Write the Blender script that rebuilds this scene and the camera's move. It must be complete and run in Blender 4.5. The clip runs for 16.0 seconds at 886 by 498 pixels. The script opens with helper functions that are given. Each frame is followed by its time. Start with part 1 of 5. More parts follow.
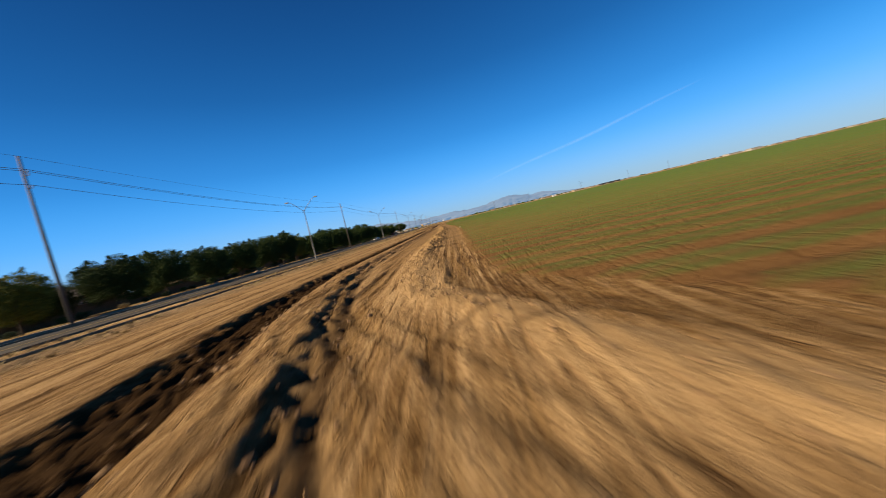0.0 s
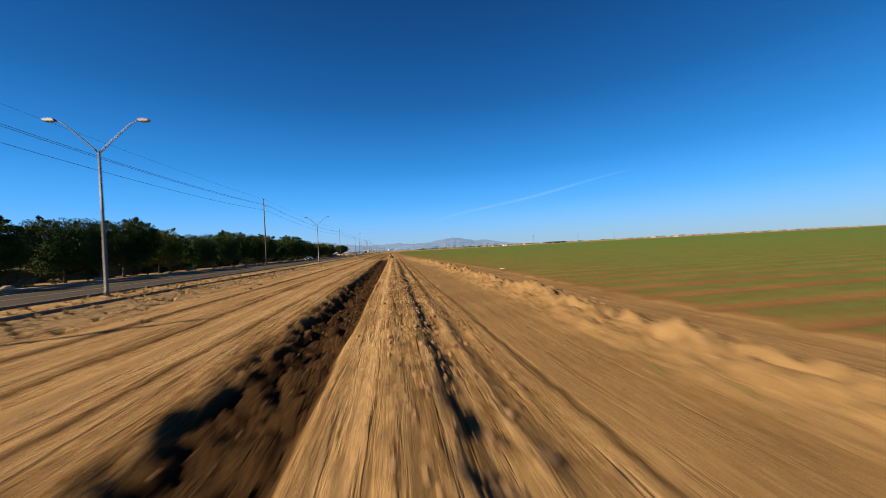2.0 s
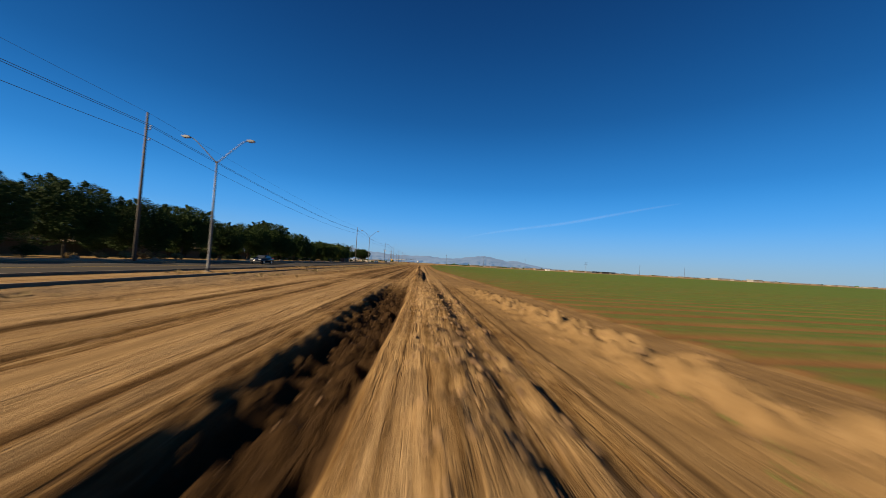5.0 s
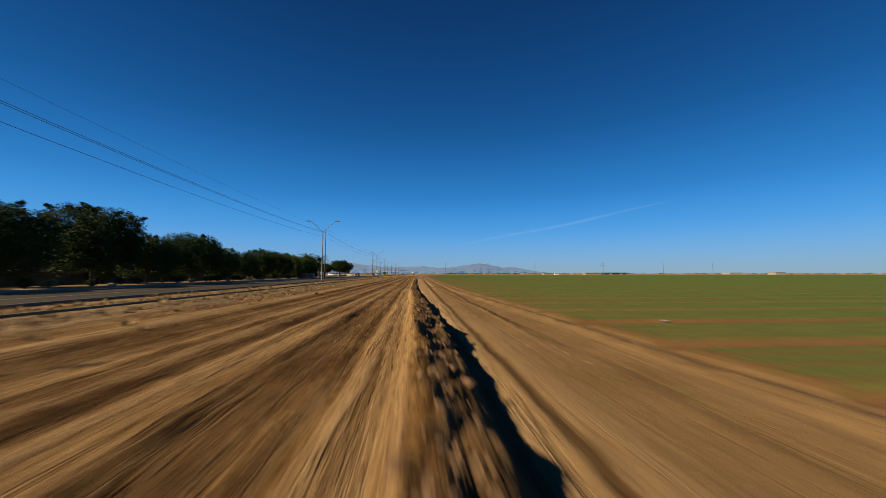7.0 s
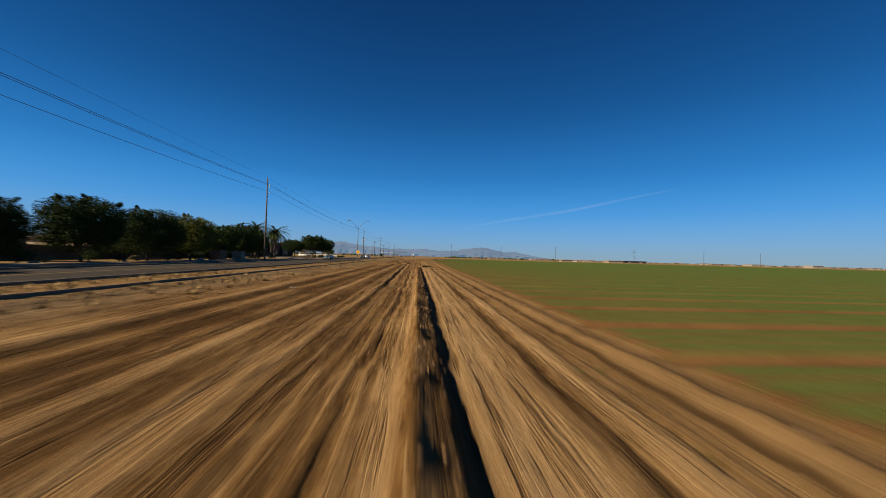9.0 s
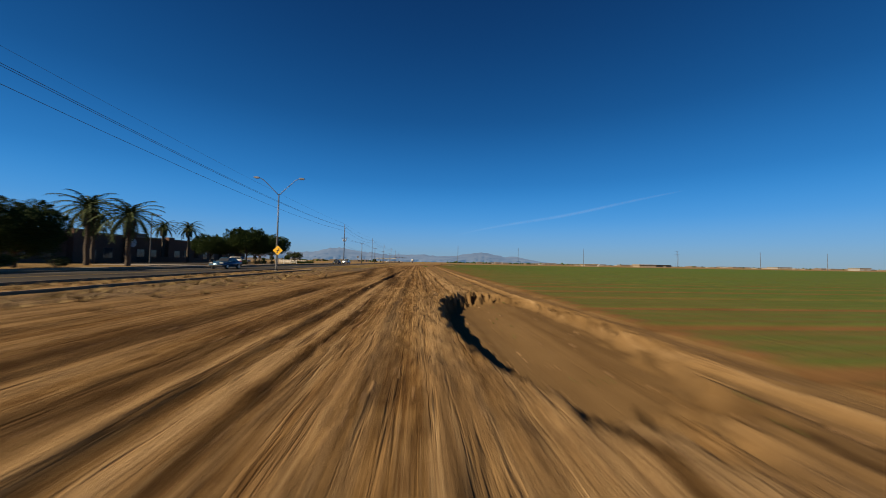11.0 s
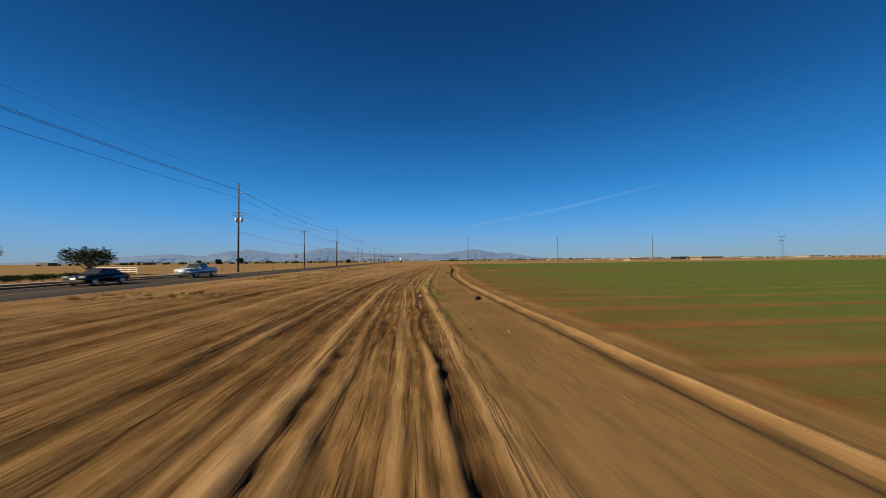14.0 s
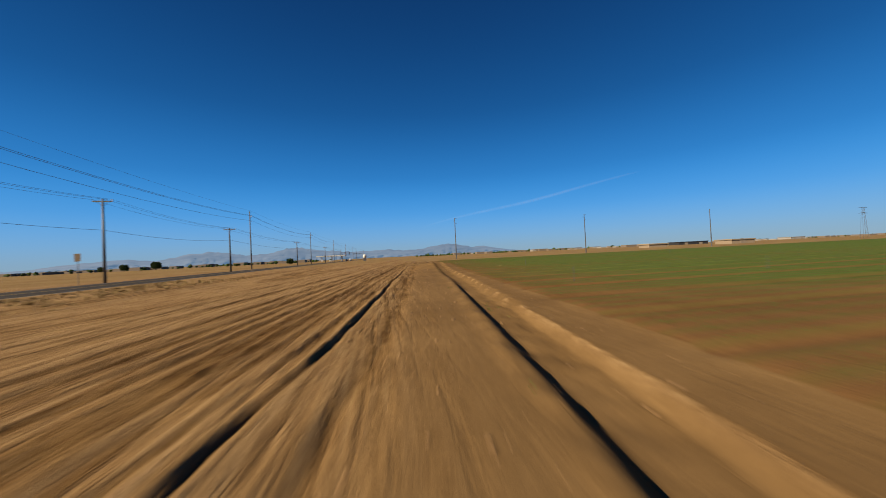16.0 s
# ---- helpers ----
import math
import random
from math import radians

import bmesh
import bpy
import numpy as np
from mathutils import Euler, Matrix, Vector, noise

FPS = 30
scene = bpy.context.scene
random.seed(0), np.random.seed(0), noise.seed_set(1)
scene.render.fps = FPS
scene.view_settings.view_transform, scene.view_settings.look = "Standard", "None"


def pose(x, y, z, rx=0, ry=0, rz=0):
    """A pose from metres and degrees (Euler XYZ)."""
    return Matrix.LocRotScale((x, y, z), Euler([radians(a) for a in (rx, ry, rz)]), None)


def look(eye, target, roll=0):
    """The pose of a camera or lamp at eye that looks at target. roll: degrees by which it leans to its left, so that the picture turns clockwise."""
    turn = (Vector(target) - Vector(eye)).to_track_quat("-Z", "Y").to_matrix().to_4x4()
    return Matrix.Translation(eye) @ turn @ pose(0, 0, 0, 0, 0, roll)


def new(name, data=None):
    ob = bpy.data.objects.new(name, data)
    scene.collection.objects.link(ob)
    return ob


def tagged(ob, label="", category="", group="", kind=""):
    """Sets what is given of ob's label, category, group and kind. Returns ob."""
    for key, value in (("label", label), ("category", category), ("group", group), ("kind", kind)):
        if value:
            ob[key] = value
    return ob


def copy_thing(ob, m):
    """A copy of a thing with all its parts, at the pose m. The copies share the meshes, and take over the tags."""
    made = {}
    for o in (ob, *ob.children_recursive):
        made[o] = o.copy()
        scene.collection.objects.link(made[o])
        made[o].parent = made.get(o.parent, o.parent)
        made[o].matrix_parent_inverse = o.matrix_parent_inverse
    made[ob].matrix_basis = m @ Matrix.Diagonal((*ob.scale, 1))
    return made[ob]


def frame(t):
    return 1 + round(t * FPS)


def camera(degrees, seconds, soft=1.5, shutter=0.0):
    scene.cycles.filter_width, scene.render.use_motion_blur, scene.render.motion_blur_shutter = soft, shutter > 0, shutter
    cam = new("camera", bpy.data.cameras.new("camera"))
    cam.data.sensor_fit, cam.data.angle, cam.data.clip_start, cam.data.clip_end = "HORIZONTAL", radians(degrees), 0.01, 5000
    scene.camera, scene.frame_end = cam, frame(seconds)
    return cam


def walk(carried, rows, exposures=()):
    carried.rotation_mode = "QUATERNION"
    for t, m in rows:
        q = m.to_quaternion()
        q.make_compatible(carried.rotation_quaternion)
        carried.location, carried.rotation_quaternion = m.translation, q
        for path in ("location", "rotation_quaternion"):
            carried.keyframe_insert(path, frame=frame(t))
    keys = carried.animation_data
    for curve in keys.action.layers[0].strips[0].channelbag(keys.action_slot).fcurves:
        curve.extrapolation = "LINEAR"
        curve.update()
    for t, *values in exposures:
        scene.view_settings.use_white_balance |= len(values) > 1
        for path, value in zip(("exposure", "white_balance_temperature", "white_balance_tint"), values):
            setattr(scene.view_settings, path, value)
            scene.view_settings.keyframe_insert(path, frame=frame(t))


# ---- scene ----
cam = camera(104.4, 16.0, soft=0.75, shutter=0.36)
PATH = [
    (0.0, look((6.605, 2.505, 1.755), (6.523, 4.497, 1.597), -13.1)),
    (0.5, look((3.584, 10.299, 1.976), (3.795, 12.281, 1.802), -13.7)),
    (1.0, look((1.213, 18.668, 1.945), (1.561, 20.632, 1.802), -11.3)),
    (1.5, look((-0.178, 27.975, 2.02), (0.183, 29.941, 1.942), -7.4)),
    (2.0, look((-0.152, 37.15, 1.881), (0.138, 39.129, 1.875), -3.0)),
    (2.5, look((0.508, 45.342, 1.688), (0.701, 47.332, 1.732), 1.0)),
    (3.0, look((0.371, 52.954, 1.616), (0.507, 54.948, 1.678), 3.5)),
    (3.5, look((-0.05, 61.6, 1.64), (0.05, 63.596, 1.708), 4.6)),
    (4.0, look((-0.394, 70.885, 1.64), (-0.298, 72.881, 1.718), 4.7)),
    (6.5, look((-0.615, 129.73, 1.58), (-0.462, 131.721, 1.691), 0.1)),
    (7.0, look((-0.956, 141.593, 1.5), (-0.806, 143.582, 1.643), 0.0)),
    (7.5, look((-1.297, 153.661, 1.48), (-1.146, 155.65, 1.624), 0.3)),
    (8.0, look((-1.356, 165.922, 1.62), (-1.206, 167.914, 1.724), 1.1)),
    (8.5, look((-1.479, 178.539, 1.73), (-1.326, 180.532, 1.795), 1.6)),
    (9.0, look((-1.508, 191.382, 1.75), (-1.361, 193.376, 1.795), 1.6)),
    (11.5, look((-1.275, 256.569, 1.3), (-1.12, 258.561, 1.385), 0.7)),
    (12.0, look((-1.166, 270.281, 1.48), (-1.005, 272.272, 1.568), 0.2)),
    (12.5, look((-0.921, 284.04, 1.719), (-0.758, 286.032, 1.801), -0.2)),
    (13.0, look((-0.868, 297.899, 1.86), (-0.699, 299.891, 1.933), -0.4)),
    (13.5, look((-0.728, 311.93, 1.86), (-0.546, 313.92, 1.933), -0.5)),
    (14.0, look((-0.333, 325.99, 1.84), (-0.131, 327.979, 1.905), -0.6)),
    (14.5, look((0.442, 339.853, 1.728), (0.661, 341.84, 1.785), -0.6)),
    (15.0, look((1.613, 353.317, 1.699), (1.858, 355.302, 1.747), -0.8)),
    (15.5, look((3.288, 366.947, 1.623), (3.567, 368.927, 1.663), -1.3)),
    (16.0, look((5.072, 380.288, 1.604), (5.419, 382.257, 1.636), -2.7)),
]
walk(cam, PATH, exposures=[(0, 1.38, 7500, 11), (1.5, 1.4, 7500, 11), (3.5, 1.26, 7500, 11), (7.0, 0.93, 7500, 11), (12.5, 0.82, 7500, 11), (16, 0.94, 7500, 11)])

# ---- light ----
SUN = Vector((-17.2, -8.5, 11.0)).normalized()
world = bpy.data.worlds.new("sky")
scene.world = world
world.use_nodes = True
nt = world.node_tree
sky = nt.nodes.new("ShaderNodeTexSky")
sky.sky_type, sky.sun_disc = "NISHITA", False
sky.sun_elevation = math.asin(SUN.z)
sky.sun_rotation = math.atan2(SUN.x, SUN.y)
sky.altitude, sky.air_density, sky.dust_density, sky.ozone_density = 300, 0.88, 0.1, 2.0
rich = nt.nodes.new("ShaderNodeHueSaturation")
rich.inputs["Saturation"].default_value = 1.3
tint = nt.nodes.new("ShaderNodeMix")
tint.data_type, tint.blend_type = "RGBA", "MULTIPLY"
tint.inputs[0].default_value = 1.0
tint.inputs[7].default_value = (0.572, 0.71, 0.97, 1)
bg = nt.nodes["Background"]
nt.links.new(sky.outputs[0], tint.inputs[6])
nt.links.new(tint.outputs[2], rich.inputs["Color"])
# dry haze that thickens towards the horizon and evens the sky out
way = nt.nodes.new("ShaderNodeTexCoord")
part_z = nt.nodes.new("ShaderNodeSeparateXYZ")
nt.links.new(way.outputs["Generated"], part_z.inputs[0])
haze = nt.nodes.new("ShaderNodeValToRGB")
haze.color_ramp.interpolation = "B_SPLINE"
stops = haze.color_ramp.elements
while len(stops) < 7:
    stops.new(0.5)
for el, (up, col) in zip(stops, ((0.0, (0.110, 0.190, 0.280)), (0.05, (0.088, 0.222, 0.415)), (0.12, (0.026, 0.190, 0.485)), (0.22, (0.007, 0.112, 0.350)), (0.38, (0.0015, 0.046, 0.170)), (0.62, (0.001, 0.017, 0.075)), (1.0, (0.001, 0.010, 0.045)))):
    el.position, el.color = up, (*col, 1)
nt.links.new(part_z.outputs[2], haze.inputs[0])
lift = nt.nodes.new("ShaderNodeVectorMath")
lift.operation = "SCALE"
lift.inputs["Scale"].default_value = 1 / 0.052
nt.links.new(haze.outputs[0], lift.inputs[0])
blend = nt.nodes.new("ShaderNodeMix")
blend.data_type = "RGBA"
blend.inputs[0].default_value = 0.88
nt.links.new(rich.outputs[0], blend.inputs[6])
nt.links.new(lift.outputs[0], blend.inputs[7])
nt.links.new(blend.outputs[2], bg.inputs[0])
bg.inputs[1].default_value = 0.052
sun = new("sun", bpy.data.lights.new("sun", "SUN"))
sun.data.energy, sun.data.angle, sun.data.color = 5.0, radians(0.5), (1, 0.87, 0.68)
sun.matrix_world = look(SUN * 50, (0, 0, 0))


# ---- materials ----
def material(name, build=None, color=(0.5, 0.5, 0.5), rough=0.7, metal=0.0, vary=0.15, scale=4.0, bump=0.0, bump_scale=30.0):
    """Principled material with noise variation at two scales."""
    m = bpy.data.materials.new(name)
    m.use_nodes = True
    t = m.node_tree
    p = t.nodes["Principled BSDF"]
    p.inputs["Roughness"].default_value, p.inputs["Metallic"].default_value = rough, metal
    if build:
        build(t, p)
        return m
    geo = t.nodes.new("ShaderNodeNewGeometry")
    n1, n2 = noise_node(t, geo.outputs["Position"], scale, 4), noise_node(t, geo.outputs["Position"], scale * 7, 3)
    add = calc(t, "ADD", n1, calc(t, "MULTIPLY", n2, 0.5))
    ramp = ramp_node(t, add, [(0.5, [c * (1 - vary) for c in color]), (1.0, [c * (1 + vary) for c in color])])
    t.links.new(ramp, p.inputs["Base Color"])
    if bump:
        b = t.nodes.new("ShaderNodeBump")
        b.inputs["Strength"].default_value, b.inputs["Distance"].default_value = bump, 0.02
        t.links.new(noise_node(t, geo.outputs["Position"], bump_scale, 4), b.inputs["Height"])
        t.links.new(b.outputs[0], p.inputs["Normal"])
    return m


def noise_node(t, vec, scale, detail=3, rough=0.55):
    n = t.nodes.new("ShaderNodeTexNoise")
    n.inputs["Scale"].default_value, n.inputs["Detail"].default_value, n.inputs["Roughness"].default_value = scale, detail, rough
    t.links.new(vec, n.inputs["Vector"])
    return n.outputs["Fac"]


def calc(t, op, a, b=0.0, clamp=False):
    n = t.nodes.new("ShaderNodeMath")
    n.operation, n.use_clamp = op, clamp
    for i, v in enumerate((a, b)):
        if isinstance(v, (int, float)):
            n.inputs[i].default_value = v
        else:
            t.links.new(v, n.inputs[i])
    return n.outputs[0]


def ramp_node(t, fac, stops):
    n = t.nodes.new("ShaderNodeValToRGB")
    e = n.color_ramp.elements
    while len(e) < len(stops):
        e.new(0.5)
    for el, (pos, col) in zip(e, stops):
        el.position, el.color = pos, (*col[:3], 1)
    t.links.new(fac, n.inputs[0])
    return n.outputs[0]


def mix(t, fac, a, b):
    n = t.nodes.new("ShaderNodeMix")
    n.data_type = "RGBA"
    for i, v in ((0, fac), (6, a), (7, b)):
        if isinstance(v, (int, float)):
            n.inputs[i].default_value = v
        elif isinstance(v, (tuple, list)):
            n.inputs[i].default_value = (*v[:3], 1)
        else:
            t.links.new(v, n.inputs[i])
    return n.outputs[2]


def stretched(t, vec, sx, sy, sz):
    n = t.nodes.new("ShaderNodeMapping")
    n.inputs["Scale"].default_value = (sx, sy, sz)
    t.links.new(vec, n.inputs["Vector"])
    return n.outputs[0]


def attr(t, name):
    n = t.nodes.new("ShaderNodeAttribute")
    n.attribute_name = name
    return n.outputs["Fac"]


def build_ground(t, p):
    pos = t.nodes.new("ShaderNodeNewGeometry").outputs["Position"]
    p.inputs["Roughness"].default_value = 0.95
    p.inputs["Specular IOR Level"].default_value = 0.02
    # loose brown soil and pale compacted dust, with lengthwise scrape marks
    big, fine = noise_node(t, pos, 0.35, 4), noise_node(t, pos, 9, 5, 0.65)
    streak = noise_node(t, stretched(t, pos, 5.0, 0.09, 1.0), 1.0, 5, 0.6)
    streak2 = noise_node(t, stretched(t, pos, 9.0, 0.7, 1.0), 1.0, 4, 0.65)
    loose = ramp_node(t, calc(t, "ADD", calc(t, "MULTIPLY", fine, 0.6), calc(t, "MULTIPLY", big, 0.4)),
                      [(0.40, (0.0490, 0.0245, 0.0091)), (0.50, (0.122, 0.068, 0.0259)), (0.60, (0.210, 0.130, 0.056))])
    pale = ramp_node(t, calc(t, "ADD", calc(t, "MULTIPLY", fine, 0.4), calc(t, "ADD", calc(t, "MULTIPLY", streak2, 0.4), calc(t, "MULTIPLY", big, 0.2))),
                     [(0.34, (0.200, 0.122, 0.056)), (0.50, (0.262, 0.169, 0.084)), (0.66, (0.310, 0.208, 0.109))])
    k = calc(t, "ADD", attr(t, "pale"), calc(t, "MULTIPLY", calc(t, "SUBTRACT", streak, 0.5), calc(t, "SUBTRACT", 2.5, calc(t, "MULTIPLY", attr(t, "calm"), 2.0))), True)
    soil = mix(t, k, loose, pale)
    # narrow tyre and blade marks pressed into the dust, damp dug soil plus painted shade
    mark = ramp_node(t, noise_node(t, stretched(t, pos, 13.0, 0.035, 1.0), 1.0, 4, 0.7), [(0.39, (1, 1, 1)), (0.45, (0, 0, 0))])
    mark = calc(t, "MULTIPLY", mark, ramp_node(t, noise_node(t, stretched(t, pos, 0.5, 0.06, 1.0), 1.0, 2), [(0.42, (0.15, 0.15, 0.15)), (0.58, (1, 1, 1))]))
    soil = mix(t, calc(t, "MULTIPLY", mark, calc(t, "SUBTRACT", 0.75, calc(t, "MULTIPLY", calc(t, "MAXIMUM", attr(t, "pale"), attr(t, "calm")), 0.6))), soil, (0.064, 0.0322, 0.0119))
    speck = ramp_node(t, noise_node(t, pos, 22, 3, 0.6), [(0.33, (1, 1, 1)), (0.42, (0, 0, 0))])
    soil = mix(t, calc(t, "MULTIPLY", speck, calc(t, "SUBTRACT", 0.8, calc(t, "MULTIPLY", attr(t, "calm"), 0.72))), soil, (0.055, 0.0287, 0.0119))
    soil = mix(t, calc(t, "MULTIPLY", attr(t, "calm"), 0.78), soil, mix(t, calc(t, "ADD", calc(t, "MULTIPLY", big, 0.6), calc(t, "MULTIPLY", streak, 0.4)), (0.098, 0.059, 0.0255), (0.172, 0.108, 0.050)))
    # short dark dashes and crumbs where clods were dragged along
    dash = ramp_node(t, noise_node(t, stretched(t, pos, 5.5, 0.32, 1.0), 1.0, 4, 0.62), [(0.36, (1, 1, 1)), (0.46, (0, 0, 0))])
    strips = ramp_node(t, noise_node(t, stretched(t, pos, 0.75, 0.035, 1.0), 1.0, 3), [(0.38, (0.12, 0.12, 0.12)), (0.62, (1, 1, 1))])
    loose_strip = calc(t, "MULTIPLY", strips, calc(t, "SUBTRACT", 1.0, calc(t, "MULTIPLY", attr(t, "calm"), 0.97)))
    soil = mix(t, calc(t, "MULTIPLY", dash, calc(t, "MULTIPLY", loose_strip, 0.75)), soil, (0.075, 0.040, 0.0165))
    chaff = ramp_node(t, noise_node(t, stretched(t, pos, 7.0, 0.2, 1.0), 1.5, 4, 0.62), [(0.57, (0, 0, 0)), (0.66, (1, 1, 1))])
    soil = mix(t, calc(t, "MULTIPLY", chaff, calc(t, "MULTIPLY", loose_strip, 0.5)), soil, (0.33, 0.225, 0.118))
    gravel = ramp_node(t, noise_node(t, pos, 16, 4, 0.7), [(0.38, (0.045, 0.038, 0.030)), (0.62, (0.145, 0.122, 0.096))])
    soil = mix(t, calc(t, "MULTIPLY", attr(t, "grit"), calc(t, "ADD", fine, 0.2), True), soil, gravel)
    # damp soil, and shade put into the colour of trench, ruts and berm
    damp_shade_fac = calc(t, "ADD", attr(t, "damp_shade"), calc(t, "MULTIPLY", calc(t, "SUBTRACT", fine, 0.5), calc(t, "MULTIPLY", attr(t, "damp_shade"), 1.2)), True)
    soil = mix(t, damp_shade_fac, soil, (0.0270, 0.0148, 0.0068))
    # reddish field soil with crop cover that thins out in patches
    red = ramp_node(t, calc(t, "ADD", calc(t, "MULTIPLY", fine, 0.5), calc(t, "MULTIPLY", big, 0.5)),
                    [(0.35, (0.090, 0.047, 0.0190)), (0.65, (0.145, 0.079, 0.0330))])
    leaf = ramp_node(t, noise_node(t, stretched(t, pos, 0.6, 3.0, 1.0), 1.2, 4), [(0.3, (0.046, 0.078, 0.0165)), (0.7, (0.073, 0.113, 0.0275))])
    patch = noise_node(t, stretched(t, pos, 0.05, 0.25, 1.0), 1.0, 4)
    cover = calc(t, "ADD", attr(t, "cover"), calc(t, "MULTIPLY", calc(t, "SUBTRACT", patch, 0.5), 0.30))
    split = t.nodes.new("ShaderNodeSeparateXYZ")
    t.links.new(pos, split.inputs[0])
    seed_row = calc(t, "SINE", calc(t, "ADD", calc(t, "MULTIPLY", split.outputs[1], 2 * math.pi / 0.75), calc(t, "MULTIPLY", patch, 1.0)))
    cover = calc(t, "ADD", cover, calc(t, "MULTIPLY", seed_row, 0.2), True)
    crop = mix(t, cover, red, leaf)
    edge = calc(t, "ADD", attr(t, "field"), calc(t, "MULTIPLY", calc(t, "SUBTRACT", fine, 0.5), 0.3), True)
    col = mix(t, ramp_node(t, edge, [(0.42, (0, 0, 0)), (0.58, (1, 1, 1))]), soil, crop)
    # dry stubble beyond the road and the field
    straw = ramp_node(t, calc(t, "ADD", calc(t, "MULTIPLY", noise_node(t, pos, 0.05, 4), 0.5), calc(t, "MULTIPLY", noise_node(t, pos, 2.5, 4), 0.5)),
                      [(0.35, (0.139, 0.087, 0.0392)), (0.65, (0.231, 0.162, 0.078))])
    col = mix(t, attr(t, "dry"), col, straw)
    t.links.new(col, p.inputs["Base Color"])
    b = t.nodes.new("ShaderNodeBump")
    b.inputs["Strength"].default_value, b.inputs["Distance"].default_value = 0.8, 0.07
    h = calc(t, "ADD", calc(t, "ADD", noise_node(t, pos, 12, 5, 0.7), calc(t, "MULTIPLY", streak2, 0.5)), calc(t, "MULTIPLY", dash, -0.4))
    t.links.new(calc(t, "SUBTRACT", 0.8, calc(t, "MULTIPLY", attr(t, "calm"), 0.62)), b.inputs["Strength"])
    t.links.new(h, b.inputs["Height"])
    t.links.new(b.outputs[0], p.inputs["Normal"])


def build_leaf(dark, light):
    def go(t, p):
        geo = t.nodes.new("ShaderNodeNewGeometry")
        info = t.nodes.new("ShaderNodeObjectInfo")
        f = calc(t, "ADD", calc(t, "MULTIPLY", geo.outputs["Random Per Island"], 0.75), calc(t, "MULTIPLY", info.outputs["Random"], 0.25))
        t.links.new(ramp_node(t, f, [(0.1, dark), (0.95, light)]), p.inputs["Base Color"])
        p.inputs["Roughness"].default_value = 0.75
        p.inputs["Specular IOR Level"].default_value = 0.12
    return go


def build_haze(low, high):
    """Distant range: rock with kilometres of air haze put in as faint emission."""
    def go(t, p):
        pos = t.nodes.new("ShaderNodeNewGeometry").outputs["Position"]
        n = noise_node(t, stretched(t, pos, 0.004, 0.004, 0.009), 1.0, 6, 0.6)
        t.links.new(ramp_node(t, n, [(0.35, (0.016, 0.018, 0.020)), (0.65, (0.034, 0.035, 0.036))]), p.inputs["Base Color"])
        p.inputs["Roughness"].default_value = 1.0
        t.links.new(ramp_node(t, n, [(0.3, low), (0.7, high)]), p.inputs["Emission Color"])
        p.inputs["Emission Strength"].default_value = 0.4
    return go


def build_asphalt(t, p):
    pos = t.nodes.new("ShaderNodeNewGeometry").outputs["Position"]
    wear = noise_node(t, stretched(t, pos, 1.2, 0.03, 1), 1.0, 4)
    grain = noise_node(t, pos, 60, 3)
    c = ramp_node(t, calc(t, "ADD", calc(t, "MULTIPLY", wear, 0.7), calc(t, "MULTIPLY", grain, 0.3)),
                  [(0.35, (0.0208, 0.0184, 0.0160)), (0.65, (0.051, 0.0448, 0.0376))])
    t.links.new(c, p.inputs["Base Color"])
    p.inputs["Roughness"].default_value = 1.0
    p.inputs["Specular IOR Level"].default_value = 0.08


def build_contrail(t, p):
    pos = t.nodes.new("ShaderNodeNewGeometry").outputs["Position"]
    p.inputs["Base Color"].default_value = (0.9, 0.9, 0.9, 1)
    p.inputs["Roughness"].default_value = 1.0
    n = noise_node(t, pos, 0.006, 5)
    a = calc(t, "MULTIPLY", attr(t, "thick"), calc(t, "MULTIPLY", n, 0.065), True)
    t.links.new(a, p.inputs["Alpha"])


GROUND = material("soil", build_ground)
ASPHALT = material("asphalt", build_asphalt)
CONCRETE = material("concrete", color=(0.171, 0.143, 0.111), rough=0.9, scale=1.5, vary=0.2, bump=0.2)
PAINT_W = material("road paint white", color=(0.2016, 0.1950, 0.1812), rough=0.8, scale=3, vary=0.3)
PAINT_Y = material("road paint yellow", color=(0.2000, 0.1280, 0.0240), rough=0.8, scale=3, vary=0.3)
STEEL = material("galvanised steel", color=(0.075, 0.078, 0.082), rough=0.55, metal=0.5, scale=3, vary=0.15)
LAMPHEAD = material("luminaire grey", color=(0.16, 0.16, 0.16), rough=0.45, metal=0.3)
LENS = material("lamp glass", color=(0.32, 0.33, 0.33), rough=0.15)
KERB = material("dusty kerb concrete", color=(0.128, 0.094, 0.060), rough=0.95, scale=1.5, vary=0.25, bump=0.2)
BLOCKWALL = material("brown block wall", color=(0.104, 0.074, 0.0496), rough=0.95, scale=0.8, vary=0.15, bump=0.3)
WOOD = material("weathered pole wood", color=(0.072, 0.060, 0.050), rough=0.9, scale=6, vary=0.35)
DARKWOOD = material("tarred pole wood", color=(0.035, 0.028, 0.024), rough=0.85, scale=6, vary=0.3)
PORCELAIN = material("grey porcelain", color=(0.3, 0.31, 0.33), rough=0.3)
CABLE = material("cable", color=(0.07, 0.075, 0.085), rough=0.6)
BARK = material("bark", color=(0.058, 0.043, 0.031), rough=0.95, scale=8, vary=0.35, bump=0.6)
LEAF = material("ash leaves", build_leaf((0.0119, 0.0252, 0.0059), (0.0413, 0.0694, 0.0146)))
LEAF_Y = material("yellowing leaves", build_leaf((0.0450, 0.060, 0.0097), (0.150, 0.158, 0.0263)))
SHRUB = material("shrub leaves", build_leaf((0.0168, 0.0272, 0.0104), (0.050, 0.065, 0.0256)))
PALM = material("palm leaves", build_leaf((0.0280, 0.0440, 0.0160), (0.068, 0.092, 0.0360)))
